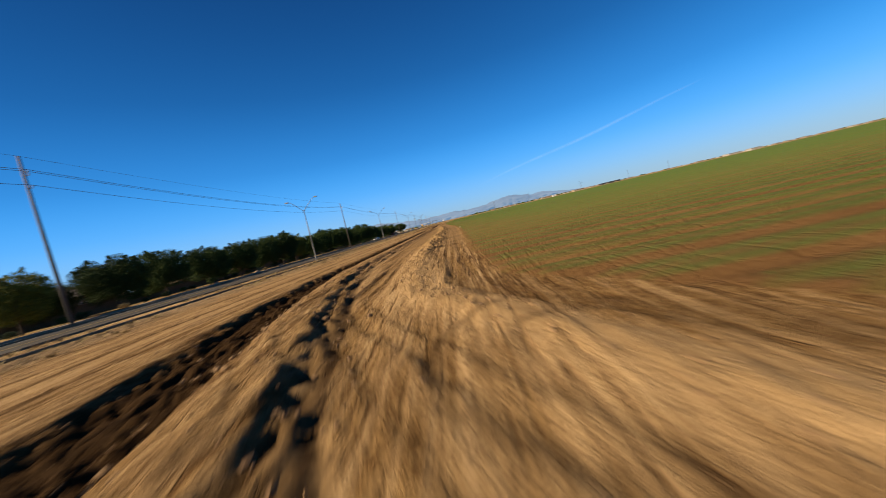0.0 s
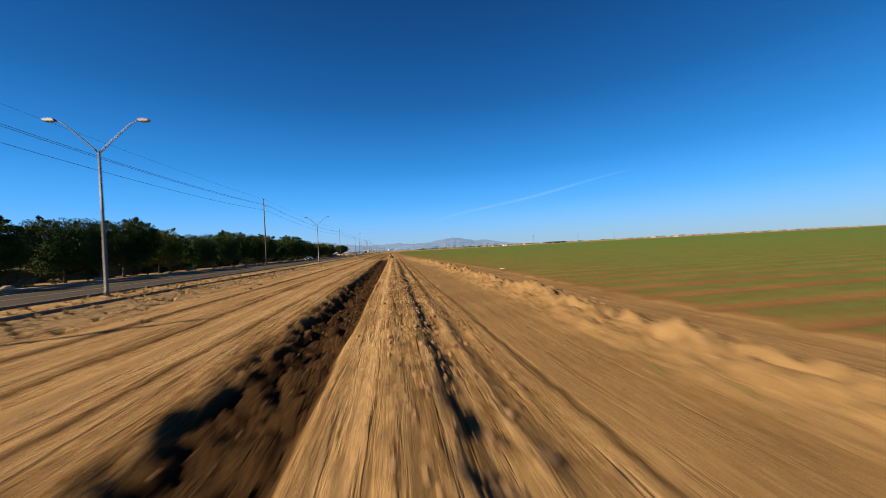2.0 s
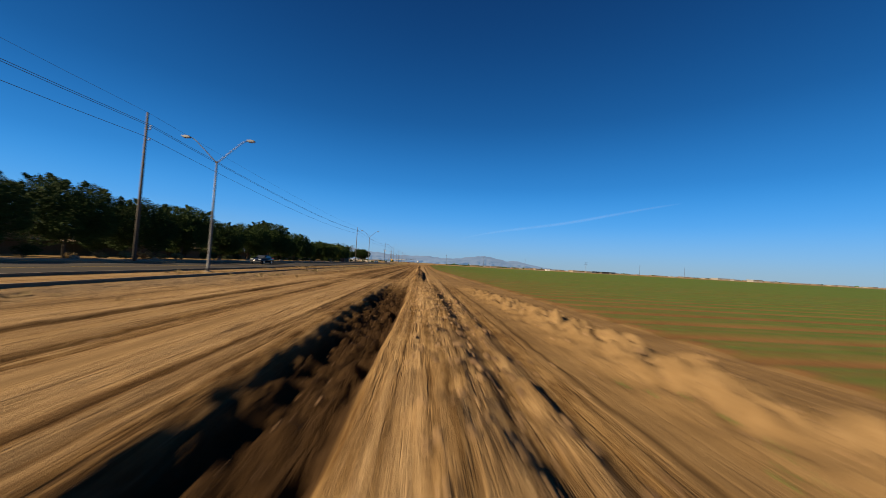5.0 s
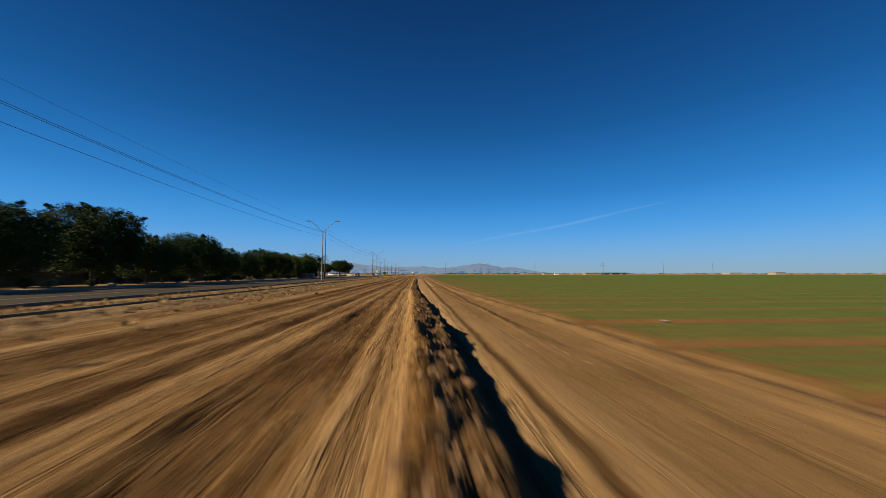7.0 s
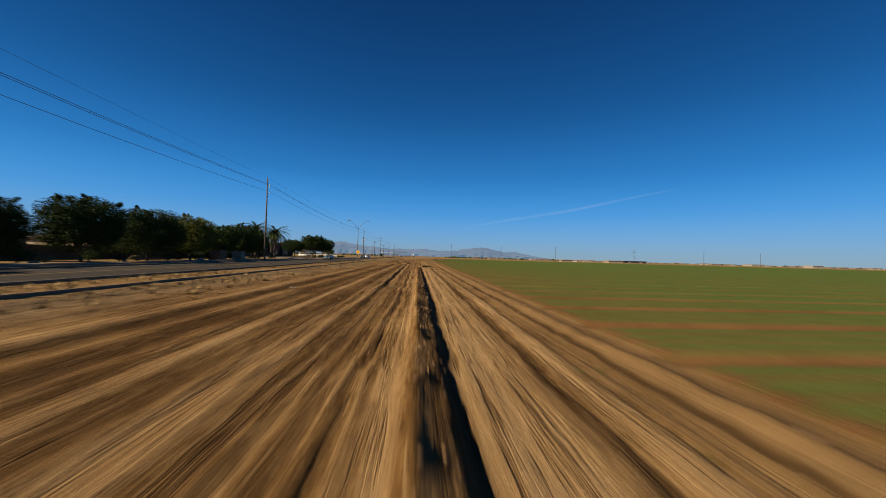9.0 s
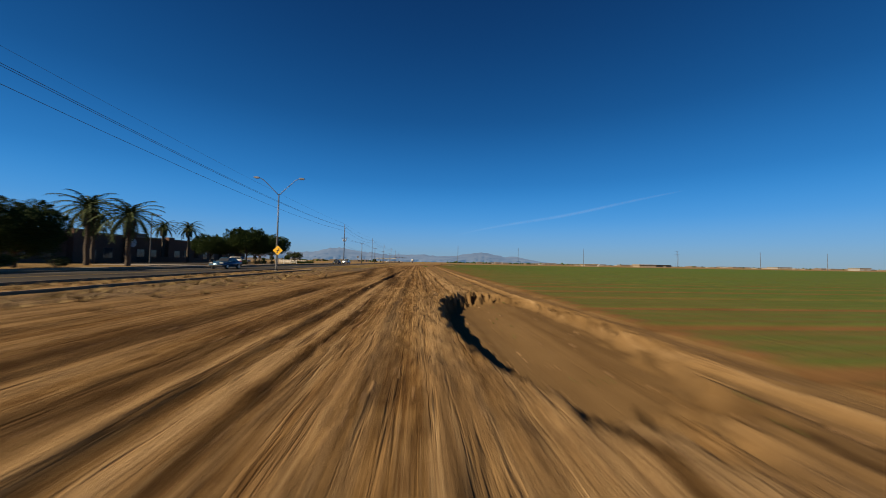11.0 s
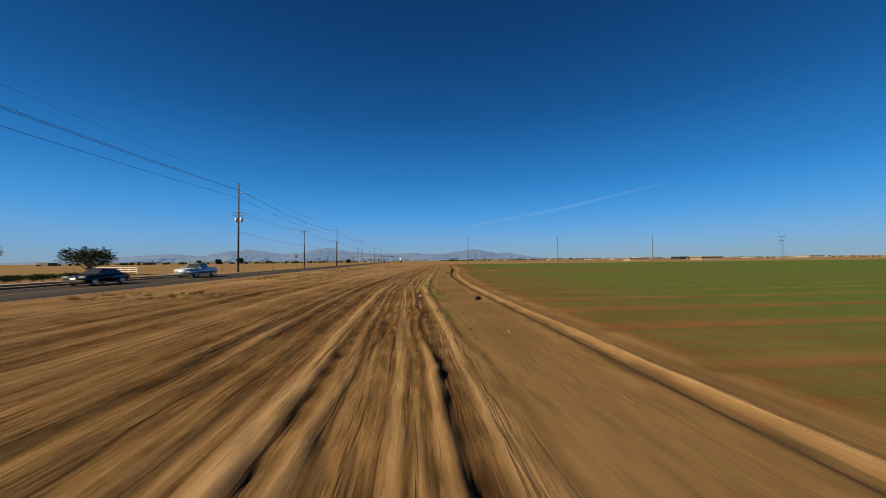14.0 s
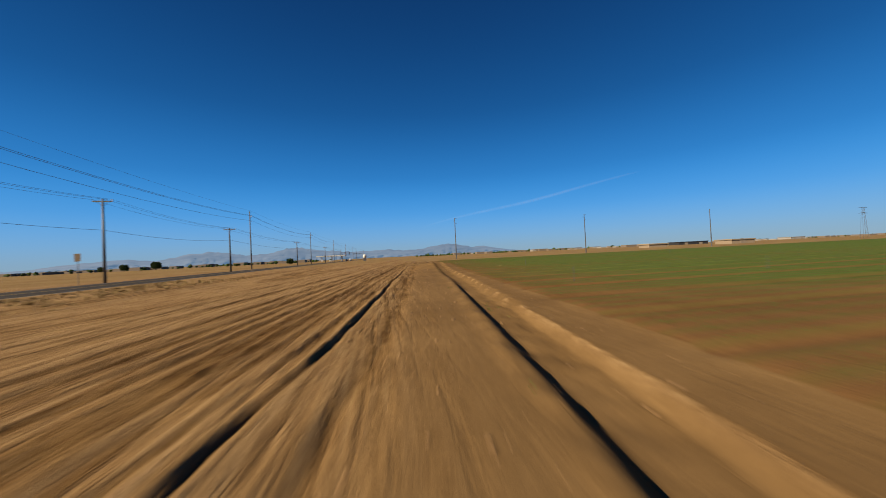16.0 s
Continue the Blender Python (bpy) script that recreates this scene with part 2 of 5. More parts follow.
RUSSET = material("russet leaves", build_leaf((0.063, 0.0285, 0.0158), (0.126, 0.063, 0.0315)))
CROP = material("seedling leaves", build_leaf((0.0237, 0.054, 0.0096), (0.057, 0.104, 0.0207)))
SPROUT = material("weed leaves", build_leaf((0.0311, 0.067, 0.0104), (0.073, 0.124, 0.0259)))
STRAW = material("dry grass", build_leaf((0.174, 0.117, 0.0477), (0.269, 0.200, 0.095)))
CLOD = material("soil clods", color=(0.162, 0.095, 0.0434), rough=0.97, scale=6, vary=0.3, bump=0.5)
DARKCLOD = material("dark soil clods", color=(0.085, 0.045, 0.019), rough=0.97, scale=6, vary=0.35, bump=0.5)
BRICK = material("brown brick", color=(0.105, 0.0495, 0.0315), rough=0.9, scale=1.2, vary=0.2, bump=0.3)
STUCCO = material("tan stucco", color=(0.242, 0.186, 0.131), rough=0.95, scale=0.8, vary=0.1, bump=0.2)
ROOFTILE = material("grey brown roof tiles", color=(0.121, 0.096, 0.076), rough=0.9, scale=2, vary=0.2, bump=0.5)
WHITE = material("white paint", color=(0.420, 0.414, 0.398), rough=0.6, vary=0.06)
GLASS = material("dark window glass", color=(0.03, 0.035, 0.04), rough=0.08)
TYRE = material("tyre rubber", color=(0.02, 0.02, 0.02), rough=0.9)
RIM = material("alloy rim", color=(0.45, 0.45, 0.46), rough=0.3, metal=0.9)
SIGNY = material("sign yellow", color=(0.75, 0.42, 0.02), rough=0.5, vary=0.05)
BLACK = material("black paint", color=(0.02, 0.02, 0.02), rough=0.5)
REDM = material("red lens", color=(0.5, 0.03, 0.02), rough=0.3)
ROCKS = material("desert rocks", color=(0.181, 0.141, 0.101), rough=0.95, scale=3, vary=0.25, bump=0.6)
SHED = material("shed cladding", color=(0.2, 0.19, 0.175), rough=0.8, scale=0.1, vary=0.1)
SAND = material("warehouse tan", color=(0.19, 0.15, 0.105), rough=0.9, scale=0.1, vary=0.1)
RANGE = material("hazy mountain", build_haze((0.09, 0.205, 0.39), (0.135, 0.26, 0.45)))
CONTRAIL = material("contrail ice", build_contrail)
BODY_SILVER = material("silver blue car paint", color=(0.42, 0.48, 0.54), rough=0.3, metal=0.4, vary=0.03)
BODY_BLACK = material("black car paint", color=(0.015, 0.017, 0.022), rough=0.2, metal=0.2, vary=0.03)
BODY_BLUE = material("blue car paint", color=(0.03, 0.09, 0.16), rough=0.25, metal=0.3, vary=0.03)
BODY_WHITE = material("white car paint", color=(0.3744, 0.3744, 0.3744), rough=0.3, vary=0.03)


# ---- mesh helpers ----
def mesh_of(bm, name, mat, smooth=False):
    me = bpy.data.meshes.new(name)
    bmesh.ops.recalc_face_normals(bm, faces=bm.faces[:])
    bm.to_mesh(me)
    bm.free()
    if mat:
        me.materials.append(mat)
    if smooth:
        me.polygons.foreach_set("use_smooth", [True] * len(me.polygons))
    return me


def part(name, bm, mat, parent=None, label="", smooth=False):
    ob = new(name, bm if isinstance(bm, bpy.types.Mesh) else mesh_of(bm, name, mat, smooth))
    ob.parent = parent
    return tagged(ob, label=label)


def arrays(name, verts, faces, mat, smooth=False):
    """A mesh from numpy arrays: verts (n,3), faces (m,3) or (m,4)."""
    me = bpy.data.meshes.new(name)
    verts, faces = np.asarray(verts, np.float32), np.asarray(faces, np.int32)
    k = faces.shape[1]
    me.vertices.add(len(verts))
    me.vertices.foreach_set("co", verts.ravel())
    me.loops.add(faces.size)
    me.loops.foreach_set("vertex_index", faces.ravel())
    me.polygons.add(len(faces))
    me.polygons.foreach_set("loop_start", np.arange(len(faces), dtype=np.int32) * k)
    me.polygons.foreach_set("use_smooth", np.full(len(faces), smooth))
    me.update(calc_edges=True)
    me.materials.append(mat)
    return me


def add_box(bm, x0, x1, y0, y1, z0, z1, bevel=0.0):
    r = bmesh.ops.create_cube(bm, size=1)
    for v in r["verts"]:
        v.co = ((x0 + x1) / 2 + v.co.x * (x1 - x0), (y0 + y1) / 2 + v.co.y * (y1 - y0), (z0 + z1) / 2 + v.co.z * (z1 - z0))
    if bevel:
        es = list({e for v in r["verts"] for e in v.link_edges})
        bmesh.ops.bevel(bm, geom=es, offset=bevel, segments=1, affect="EDGES")
    return bm


def boxed(x0, x1, y0, y1, z0, z1, bevel=0.0):
    return add_box(bmesh.new(), x0, x1, y0, y1, z0, z1, bevel)


def add_tube(bm, pts, radii, sides=8, caps=True):
    """A tapered tube along points."""
    rings = []
    for i, p in enumerate(pts):
        p = Vector(p)
        d = (Vector(pts[min(i + 1, len(pts) - 1)]) - Vector(pts[max(i - 1, 0)])).normalized()
        a = d.orthogonal().normalized()
        b = d.cross(a)
        rings.append([bm.verts.new(p + (a * math.cos(2 * math.pi * s / sides) + b * math.sin(2 * math.pi * s / sides)) * radii[i]) for s in range(sides)])
    for r0, r1 in zip(rings, rings[1:]):
        # keep neighbouring rings from twisting against each other
        off = min(range(sides), key=lambda o: sum((r0[s].co - r1[(s + o) % sides].co).length for s in range(sides)))
        r1[:] = r1[off:] + r1[:off]
        for s in range(sides):
            bm.faces.new((r0[s], r0[(s + 1) % sides], r1[(s + 1) % sides], r1[s]))
    if caps:
        bm.faces.new(rings[0][::-1])
        bm.faces.new(rings[-1])
    return bm


def tubed(pts, radii, sides=8):
    return add_tube(bmesh.new(), pts, radii, sides)


def add_profile(bm, outline, y0, y1):
    """Extrudes an outline of (x, z) points from y0 to y1."""
    a = [bm.verts.new((x, y0, z)) for x, z in outline]
    b = [bm.verts.new((x, y1, z)) for x, z in outline]
    n = len(a)
    for i in range(n):
        bm.faces.new((a[i], a[(i + 1) % n], b[(i + 1) % n], b[i]))
    bm.faces.new(a[::-1])
    bm.faces.new(b)
    return bm


def empty(name, x, y, z=0.0, turn=0.0):
    ob = new(name)
    ob.matrix_basis = pose(x, y, z, 0, 0, turn)
    return ob


# ---- ground ----
LATTICE = np.random.RandomState(7).rand(256, 256).astype(np.float32)


def rough2(x, y):
    """Smooth value noise, 0 to 1."""
    xi, yi = np.floor(x).astype(int), np.floor(y).astype(int)
    fx, fy = x - xi, y - yi
    fx, fy = fx * fx * (3 - 2 * fx), fy * fy * (3 - 2 * fy)
    g = lambda i, j: LATTICE[(xi + i) & 255, (yi + j) & 255]
    return (g(0, 0) * (1 - fx) + g(1, 0) * fx) * (1 - fy) + (g(0, 1) * (1 - fx) + g(1, 1) * fx) * fy


def fractal(x, y, octaves=4):
    total, amp, top = 0, 1.0, 0
    for i in range(octaves):
        total, top = total + amp * rough2(x + 17.3 * i, y + 5.1 * i), top + amp
        x, y, amp = x * 2.03, y * 2.03, amp * 0.55
    return total / top


def ease(a, b, v):
    t = np.clip((v - a) / (b - a), 0, 1)
    return t * t * (3 - 2 * t)


def span(y, a, b, w):
    return ease(a - w, a + w, y) * (1 - ease(b - w, b + w, y))


def bell(u, c, w):
    return np.exp(-((u - c) / w) ** 2)


def bend(y):
    """The tracks swing in from the headland at the start and off to the field's side at the end."""
    s = np.maximum(y - 345, 0)
    return 0.105 * (s - 6 * (1 - np.exp(-s / 6))) + 0.02 * np.maximum(18 - y, 0) ** 1.85


EDGE_Y = [-60, 0, 6, 12, 20, 60, 80, 110, 135, 150, 172, 200, 262, 292, 320, 347, 372, 383, 387, 430, 505]
EDGE_X = [47, 13.9, 10.6, 7.5, 7.1, 7.4, 7.0, 5.6, 4.5, 3.95, 3.0, 2.9, 3.6, 4.0, 4.35, 4.65, 7.1, 9.3, 9.9, 14.3, 21.8]


def field_edge(y):
    return np.interp(y, EDGE_Y, EDGE_X)


CREST_Y = [120, 225, 260, 288, 300, 327, 345, 352, 357, 362, 372, 384, 388, 402, 430, 505]
CREST_X = [2.0, 2.45, 2.86, 3.17, 3.48, 3.85, 4.1, 4.35, 4.72, 5.1, 6.2, 8.15, 8.75, 10.6, 13.4, 20.8]
BERM_Y = [120, 135, 147, 158, 170, 190, 245]
BERM_X = [-0.6, -0.6, -0.57, -0.72, -1.05, -1.2, -1.2]
FIELD_END = 470.0
BED_Y = [-70, 20.1, 67.1, 76.38, 120.5, 148.5, 197.2, 290.7, 520]
BED_N = [-44, 0.0, 23.0, 27.0, 46.0, 55.0, 70.0, 100.0, 173.3]


def relief(x, y):
    """Height of the ground, and how compacted (pale) its dust is."""
    u = x - bend(y) * (1 - (1 - ease(-10, -2.5, x)) * ease(330, 345, y))
    f = field_edge(y)
    wob = (fractal(y * 0.25, x * 0 + 3.0, 3) - 0.5)
    lump = fractal(x * 2.6, y * 2.2, 4) - 0.5
    small = fractal(x * 6.5, y * 6.0, 3) - 0.5
    late_calm = 1.4 * ease(346, 360, y)
    calm = np.maximum(ease(0.7 + late_calm, 1.1 + late_calm, u) * ease(250, 275, y), 0.8 * ease(0.9 + 0.5 * (y < 120), 2.0, u) * ease(20, 40, y))
    calm = np.maximum(calm, 0.85 * ease(0.15, 0.5, u) * span(y, 124, 178, 12))
    calm = np.maximum(calm, 0.7 * bell(x - f, -2.3, 0.8) * ease(-10, 0, y) * (1 - ease(26, 40, y)))
    near = ease(-24, -13, x) * (1 - ease(f - 0.2, f + 0.6, x))
    z = near * (0.03 * (fractal(x * 0.4, y * 0.15, 3) - 0.5) + (0.035 * small + 0.04 * lump * ease(-9, -3, u)) * (1 - 0.75 * calm))
    # lengthwise wheel and scraper lines over the whole haul road
    lines = fractal(u * 1.9 + wob * 0.5, y * 0.012 + 40, 4) - 0.5
    thin = 0.7 * fractal(u * 6.0 + wob * 0.7, y * 0.03 + 11, 3) - 0.35
    mid_left = ease(-15, -12, u) * (1 - ease(-1.5, 0, u)) * ease(118, 135, y)
    z = z + near * (0.13 * lines + 0.05 * thin) * (1 + 0.25 * mid_left) * (1 - 0.85 * calm)
    pale = 0.52 + (1.5 * lines - 0.5 * thin) * (1 - 0.7 * calm) - 0.12 * calm + 0.25 * (1 - ease(-11, -5, u)) * (1 - ease(118, 135, y)) - 0.22 * ease(1.0, 2.2, u) - 0.2 * mid_left
    # open trench with a spoil heap beside it
    a = span(y, -40, 116, 7)
    c = u - 0.25 * wob
    late = 0.03 * np.maximum(26 - y, 0) ** 1.6 - 0.02 * np.maximum(18 - y, 0) ** 1.85
    rag = 0.35 * lump + 0.22 * small
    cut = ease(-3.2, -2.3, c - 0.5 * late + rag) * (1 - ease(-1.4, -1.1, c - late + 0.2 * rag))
    c = c - 0.9 * late
    strip = a * (bell(u, -5.2, 0.26) + bell(u, -7.1, 0.2))
    calm = np.maximum(calm, strip)
    pale = pale + 0.5 * strip
    z = z - a * cut * (0.31 + 0.1 * ease(40, 56, y) + 0.34 * lump + 0.45 * small)
    chunk = 0.6 * (fractal(x * 2.2 + 31, y * 1.3, 4) - 0.5)
    start = 0.5 * (1 - ease(12, 26, y))
    spoil = bell(c, -0.15, 0.62) * 0.15 + bell(c, 0.32 + 0.5 * chunk + 0.35 * start, 0.2 + 0.12 * start) * (0.07 + 0.08 * start)
    heaped = 0.45 + 0.55 * ease(54, 64, y)
    z = z + a * spoil * (1 + heaped * (1.8 * lump + 1.6 * chunk))
    z = z - a * bell(c, 0.72 + 0.5 * chunk + 0.5 * start, 0.15 + 0.15 * start) * (0.03 + 0.03 * start + 0.12 * chunk + 0.1 * small) - a * start * bell(c, 0.95, 0.4) * 0.4 * small
    z = z + a * bell(c, 1.02 + 0.4 * chunk, 0.13) * 0.06 * (1 + 3.0 * lump + 2 * chunk) - a * bell(c, 1.3 + 0.3 * chunk, 0.14) * (0.022 + 0.12 * chunk)
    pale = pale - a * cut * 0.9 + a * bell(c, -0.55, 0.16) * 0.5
    # bank of spread soil along the field
    r = ease(-12, -2, y) * (1 - ease(102, 126, y))
    bank = bell(x, f - 2.45 + 0.8 * wob, 0.75)
    z = z + r * bank * (0.28 + (0.15 + 0.6 * ease(20, 34, y)) * lump + 0.3 * small) * (0.4 + 0.6 * ease(12, 30, y))
    pale = pale + r * bank * 0.55
    # tyre marks that swing round the corner of the field
    turn_in = ease(-10, -4, y) * (1 - ease(17, 27, y))
    marks = 0
    for rx, w, dep in ((-1.2, 0.12, 0.05), (-3.7, 0.09, 0.05), (-4.3, 0.12, 0.06), (-5.2, 0.09, 0.05), (-6.1, 0.12, 0.06), (-7.0, 0.1, 0.04)):
        rr = x - f - rx + 0.8 * wob + 0.08 * chunk
        lug = 0.7 + 0.5 * np.sin(2 * np.pi * (y + 0.7 * x) / 0.55)
        z = z - turn_in * bell(rr, 0, w) * dep * lug + turn_in * bell(rr, -2 * w, w) * dep * 0.6
        marks = marks + turn_in * bell(rr, 0, w) * lug
    e0 = x - f
    band = ease(2, 6, y) * (1 - ease(28, 44, y)) * bell(x, np.interp(y, [4, 7.9, 8.8, 9.9, 12.6, 16, 24, 40], [10.8, 8.9, 7.9, 6.9, 6.4, 5.95, 5.1, 4.6]) + 0.5 * chunk, 0.2)
    ring = bell(np.hypot(x - 8.3, y - 6.8), 2.4 + 0.5 * chunk, 0.11) * (1 - ease(7.0, 8.2, x)) + bell(np.hypot(x - 8.0, y - 6.9), 0.93 + 0.3 * chunk, 0.1) * ease(6.1, 6.9, y)
    band = np.maximum(band, 1.2 * ring)
    path = ease(-2, 4, y) * (1 - ease(26, 40, y)) * bell(x, np.interp(y, [0, 5.9, 8.1, 13.4, 18, 24, 40], [7.5, 4.6, 3.8, 2.95, 2.0, 1.5, 1.4]), 0.2)
    calm = np.maximum(calm, path)
    pale = pale + 0.7 * path + 0.5 * turn_in * bell(e0, -2.4, 0.8)
    z = z - band * 0.02
    # long low berm with a drop on its far side
    b = span(y, 126, 243, 6)
    bx = np.interp(y, BERM_Y, BERM_X) + 0.16 * wob
    d = (x - bx) / np.interp(y, [120, 150, 185], [1.55, 1.5, 1.0])
    firm = 0.75 - 0.4 * ease(147, 156, y)
    tall = 0.46 - 0.2 * ease(150, 185, y) + 0.16 * firm * (fractal(y * 0.8, x * 0 + 9.0, 3) - 0.5) + 0.22 * bell(y, 149.5, 1.5)
    prof = ease(-0.52, -0.3, d) * (1 - (0.5 + 0.25 * ease(160, 190, y)) * np.clip((d + 0.28) / 0.46, 0, 1)) * (1 - ease(0.14, 0.24, d))
    z = z + b * prof * (tall + firm * (0.5 * lump + 0.3 * small)) + 0.13 * bell(y, 131.2 - 0.12 * x + 0.8 * lump, 0.3) * ease(0.1, 0.5, x) * (1 - ease(1.7, 2.4, x)) * (1 + lump) - b * bell(d, 0.36, 0.12) * 0.07
    # damp dug soil and tyre marks, plus painted shade of trench, spoil and berm
    damp_shade = 0.55 * a * bell(c, 1.3 + 0.3 * chunk, 0.09) + 0.4 * band + 0.3 * marks + 1.15 * a * cut + 0.3 * a * bell(c, 0.2, 0.5) * (lump > 0.02) + (0.5 + 0.25 * start) * a * bell(c, 0.78 + 0.5 * start + 0.5 * chunk, 0.24 + 0.35 * start) * ease(-0.12, 0.02, chunk + 0.5 * small + 0.4 * start) + 0.65 * b * bell(d, 0.3, 0.13) + (0.25 + 0.35 * firm) * b * ease(-0.22, -0.05, d + 0.5 * lump) * (1 - ease(0.16, 0.26, d))
    pale = pale - b * prof * 0.3 + b * bell(d, 0.75, 0.4) * 0.6 + b * bell(d, -0.75, 0.3) * 0.4
    for rx, w, dep in ((-0.75, 0.07, 0.03), (-1.05, 0.09, 0.055), (-1.32, 0.07, 0.035), (-1.75, 0.1, 0.04), (-2.3, 0.08, 0.03), (-2.75, 0.12, 0.03), (1.9, 0.09, 0.04), (2.5, 0.12, 0.03)):
        worn = (0.5 + 1.3 * rough2(y * 0.12 + 9 * rx, rx * 7 + x * 0) + 0.8 * lump) * (1 - 0.8 * np.clip(calm, 0, 1)) * (1 - 0.5 * span(y, 120, 180, 8))
        z = z - b * bell(d, rx + 0.25 * wob, w) * dep * worn + b * bell(d, rx + 0.25 * wob - 1.9 * w, w) * dep * 0.5
        pale = pale - b * bell(d, rx + 0.25 * wob, w) * 0.45 * (1 - 0.7 * np.clip(calm, 0, 1))
    # wheel ruts over the churned stretch and the sharp rut that follows
    q = span(y, 262, 520, 10)
    for rx, w, dep in ((0.18, 0.065, 0.105), (-0.3, 0.06, 0.025), (-0.78, 0.09, 0.02), (-1.25, 0.07, 0.025), (-1.7, 0.12, 0.04), (-2.3, 0.08, 0.025), (-2.9, 0.07, 0.025), (-3.5, 0.15, 0.04), (-4.3, 0.1, 0.03), (1.15, 0.12, 0.03)):
        rr = rx + 0.35 * wob
        worn = (0.2 + 0.5 * span(y, 275, 308, 8) + 0.35 * span(y, 374, 412, 6)) if dep > 0.1 else 0.7 * (0.45 + 1.2 * rough2(y * 0.1 + 9 * rx, rx * 7 + x * 0) + 0.5 * lump)
        z = z - q * bell(u, rr, w) * dep * worn + q * bell(u, rr - 2.1 * w, w) * dep * 0.45
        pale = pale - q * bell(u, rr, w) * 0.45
        # shade at the bottom of the sharp rut, put into its colour
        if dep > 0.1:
            damp_shade = damp_shade + 0.5 * q * bell(u, rr, w)
    # strips of freshly turned dark soil between the compacted tracks
    fresh = np.zeros_like(z)
    for y0, y1, u0, u1, w in ((124, 156, -3.1, -2.9, 0.42), (124, 262, -5.0, -4.3, 0.4), (124, 262, -7.2, -6.2, 0.4), (178, 255, -2.7, -2.85, 0.09), (130, 250, -7.6, -8.4, 0.3), (140, 255, 0.5, 0.45, 0.08), (150, 255, 1.95, 1.9, 0.1),
                             (264, 312, -2.7, -6.4, 0.5), (268, 312, -5.3, -9.4, 0.45), (268, 350, -8.2, -8.9, 0.35), (308, 362, -3.35, -3.4, 0.24), (308, 350, -1.23, -1.25, 0.05), (312, 372, -4.7, -4.9, 0.25), (308, 356, -0.7, -0.62, 0.05), (308, 356, -0.18, -0.1, 0.06),
                             (358, 392, -2.5, -2.4, 0.1), (360, 378, -0.5, -0.3, 0.08), (362, 392, -1.5, -1.3, 0.22), (5, 118, -4.3, -3.7, 0.07), (5, 118, -5.9, -6.3, 0.12), (20, 118, -8.4, -8.0, 0.16), (22, 118, 1.9, 1.95, 0.05)):
        m = np.nonzero((np.abs(y - (y0 + y1) / 2) < (y1 - y0) / 2 + 5) & (np.abs(u - (u0 + u1) / 2) < abs(u1 - u0) / 2 + 3.2 * w + 0.3))
        if not len(m[0]):
            continue
        xm, ym, um = x[m], y[m], u[m]
        mid = u0 + (u1 - u0) * (ym - y0) / (y1 - y0) + 0.22 * wob[m] + 0.5 * w * (fractal(ym * 1.3 + u0, xm * 0 + u0, 3) - 0.5)
        ends = span(ym, y0, y1, 4)
        s = bell(um, mid, w) * ends * np.clip(0.8 + 0.4 * rough2(ym * 0.16 + 5 * u0, xm * 0 + u0 * 3), 0, 1)
        z[m] += s * (0.06 * lump[m] + 0.09 * small[m] - (0.16 - 0.1 * ease(296, 306, ym)) * min(w, 0.15)) + 0.2 * min(w, 0.12) * bell(um, mid - 1.5 * w, 0.7 * w) * ends
        fresh[m] = np.maximum(fresh[m], s)
    fresh = fresh * (1 - 0.4 * ease(300, 315, y)) * (1 - 0.4 * ease(350, 366, y))
    damp_shade = damp_shade + 0.7 * fresh
    pale = pale - 0.8 * fresh
    for y0, y1, u0, u1, w in ((182, 262, -3.2, -3.6, 0.11), (128, 262, -5.6, -5.9, 0.12), (308, 352, -2.62, -2.6, 0.16), (312, 352, -4.3, -4.1, 0.13), (255, 300, -3.7, -3.3, 0.1)):
        mid = u0 + (u1 - u0) * (y - y0) / (y1 - y0) + 0.2 * wob
        rut = bell(u, mid, w) * span(y, y0, y1, 4) * np.clip(0.65 + 0.5 * rough2(y * 0.12 + 7 * u0, x * 0 + u0) + 0.8 * small, 0, 1)
        z = z - 0.05 * rut + 0.03 * bell(u, mid - 1.9 * w, w) * span(y, y0, y1, 4)
        damp_shade = damp_shade + 0.45 * rut
        pale = pale - rut + 0.5 * bell(u, mid + 3.0 * w, 1.6 * w) * span(y, y0, y1, 4)
    # cleated tread print
    tread = span(y, 304, 348, 3) * (ease(0.17, 0.23, u) * (1 - ease(0.53, 0.59, u)) + 0.7 * ease(-1.86, -1.8, u) * (1 - ease(-1.52, -1.46, u)))
    z = z - tread * (0.04 + 0.03 * np.sin(y * 2 * np.pi / 0.95 + 5 * np.abs(u - 0.4)))
    damp_shade = damp_shade + tread * (0.38 + 0.2 * np.sin(y * 2 * np.pi / 0.95 + 5 * np.abs(u - 0.4)))
    pale = pale - 0.5 * tread
    churn = span(y, 240, 330, 15) * bell(u, -0.4, 2.6)
    z = z + churn * (0.16 * lump + 0.06 * small)
    # shallow irrigation ditch along the field with a pale crest
    k = ease(225, 265, y)
    e = x - np.interp(y, CREST_Y, CREST_X) - 0.97 + 0.1 * wob
    foot = -0.97 - np.interp(y, [330, 345, 357, 372, 384], [0.5, 0.52, 0.6, 0.85, 1.15])
    gully = ease(foot - 0.14, foot + 0.26, e) * (1 - ease(-1.05, -0.95, e))
    crest = k * bell(e, -0.93, 0.05)
    calm = np.maximum(calm, 0.8 * k * ease(-0.9, -0.84, e) * (1 - ease(-0.5, -0.35, e)))
    calm = calm * (1 - crest)
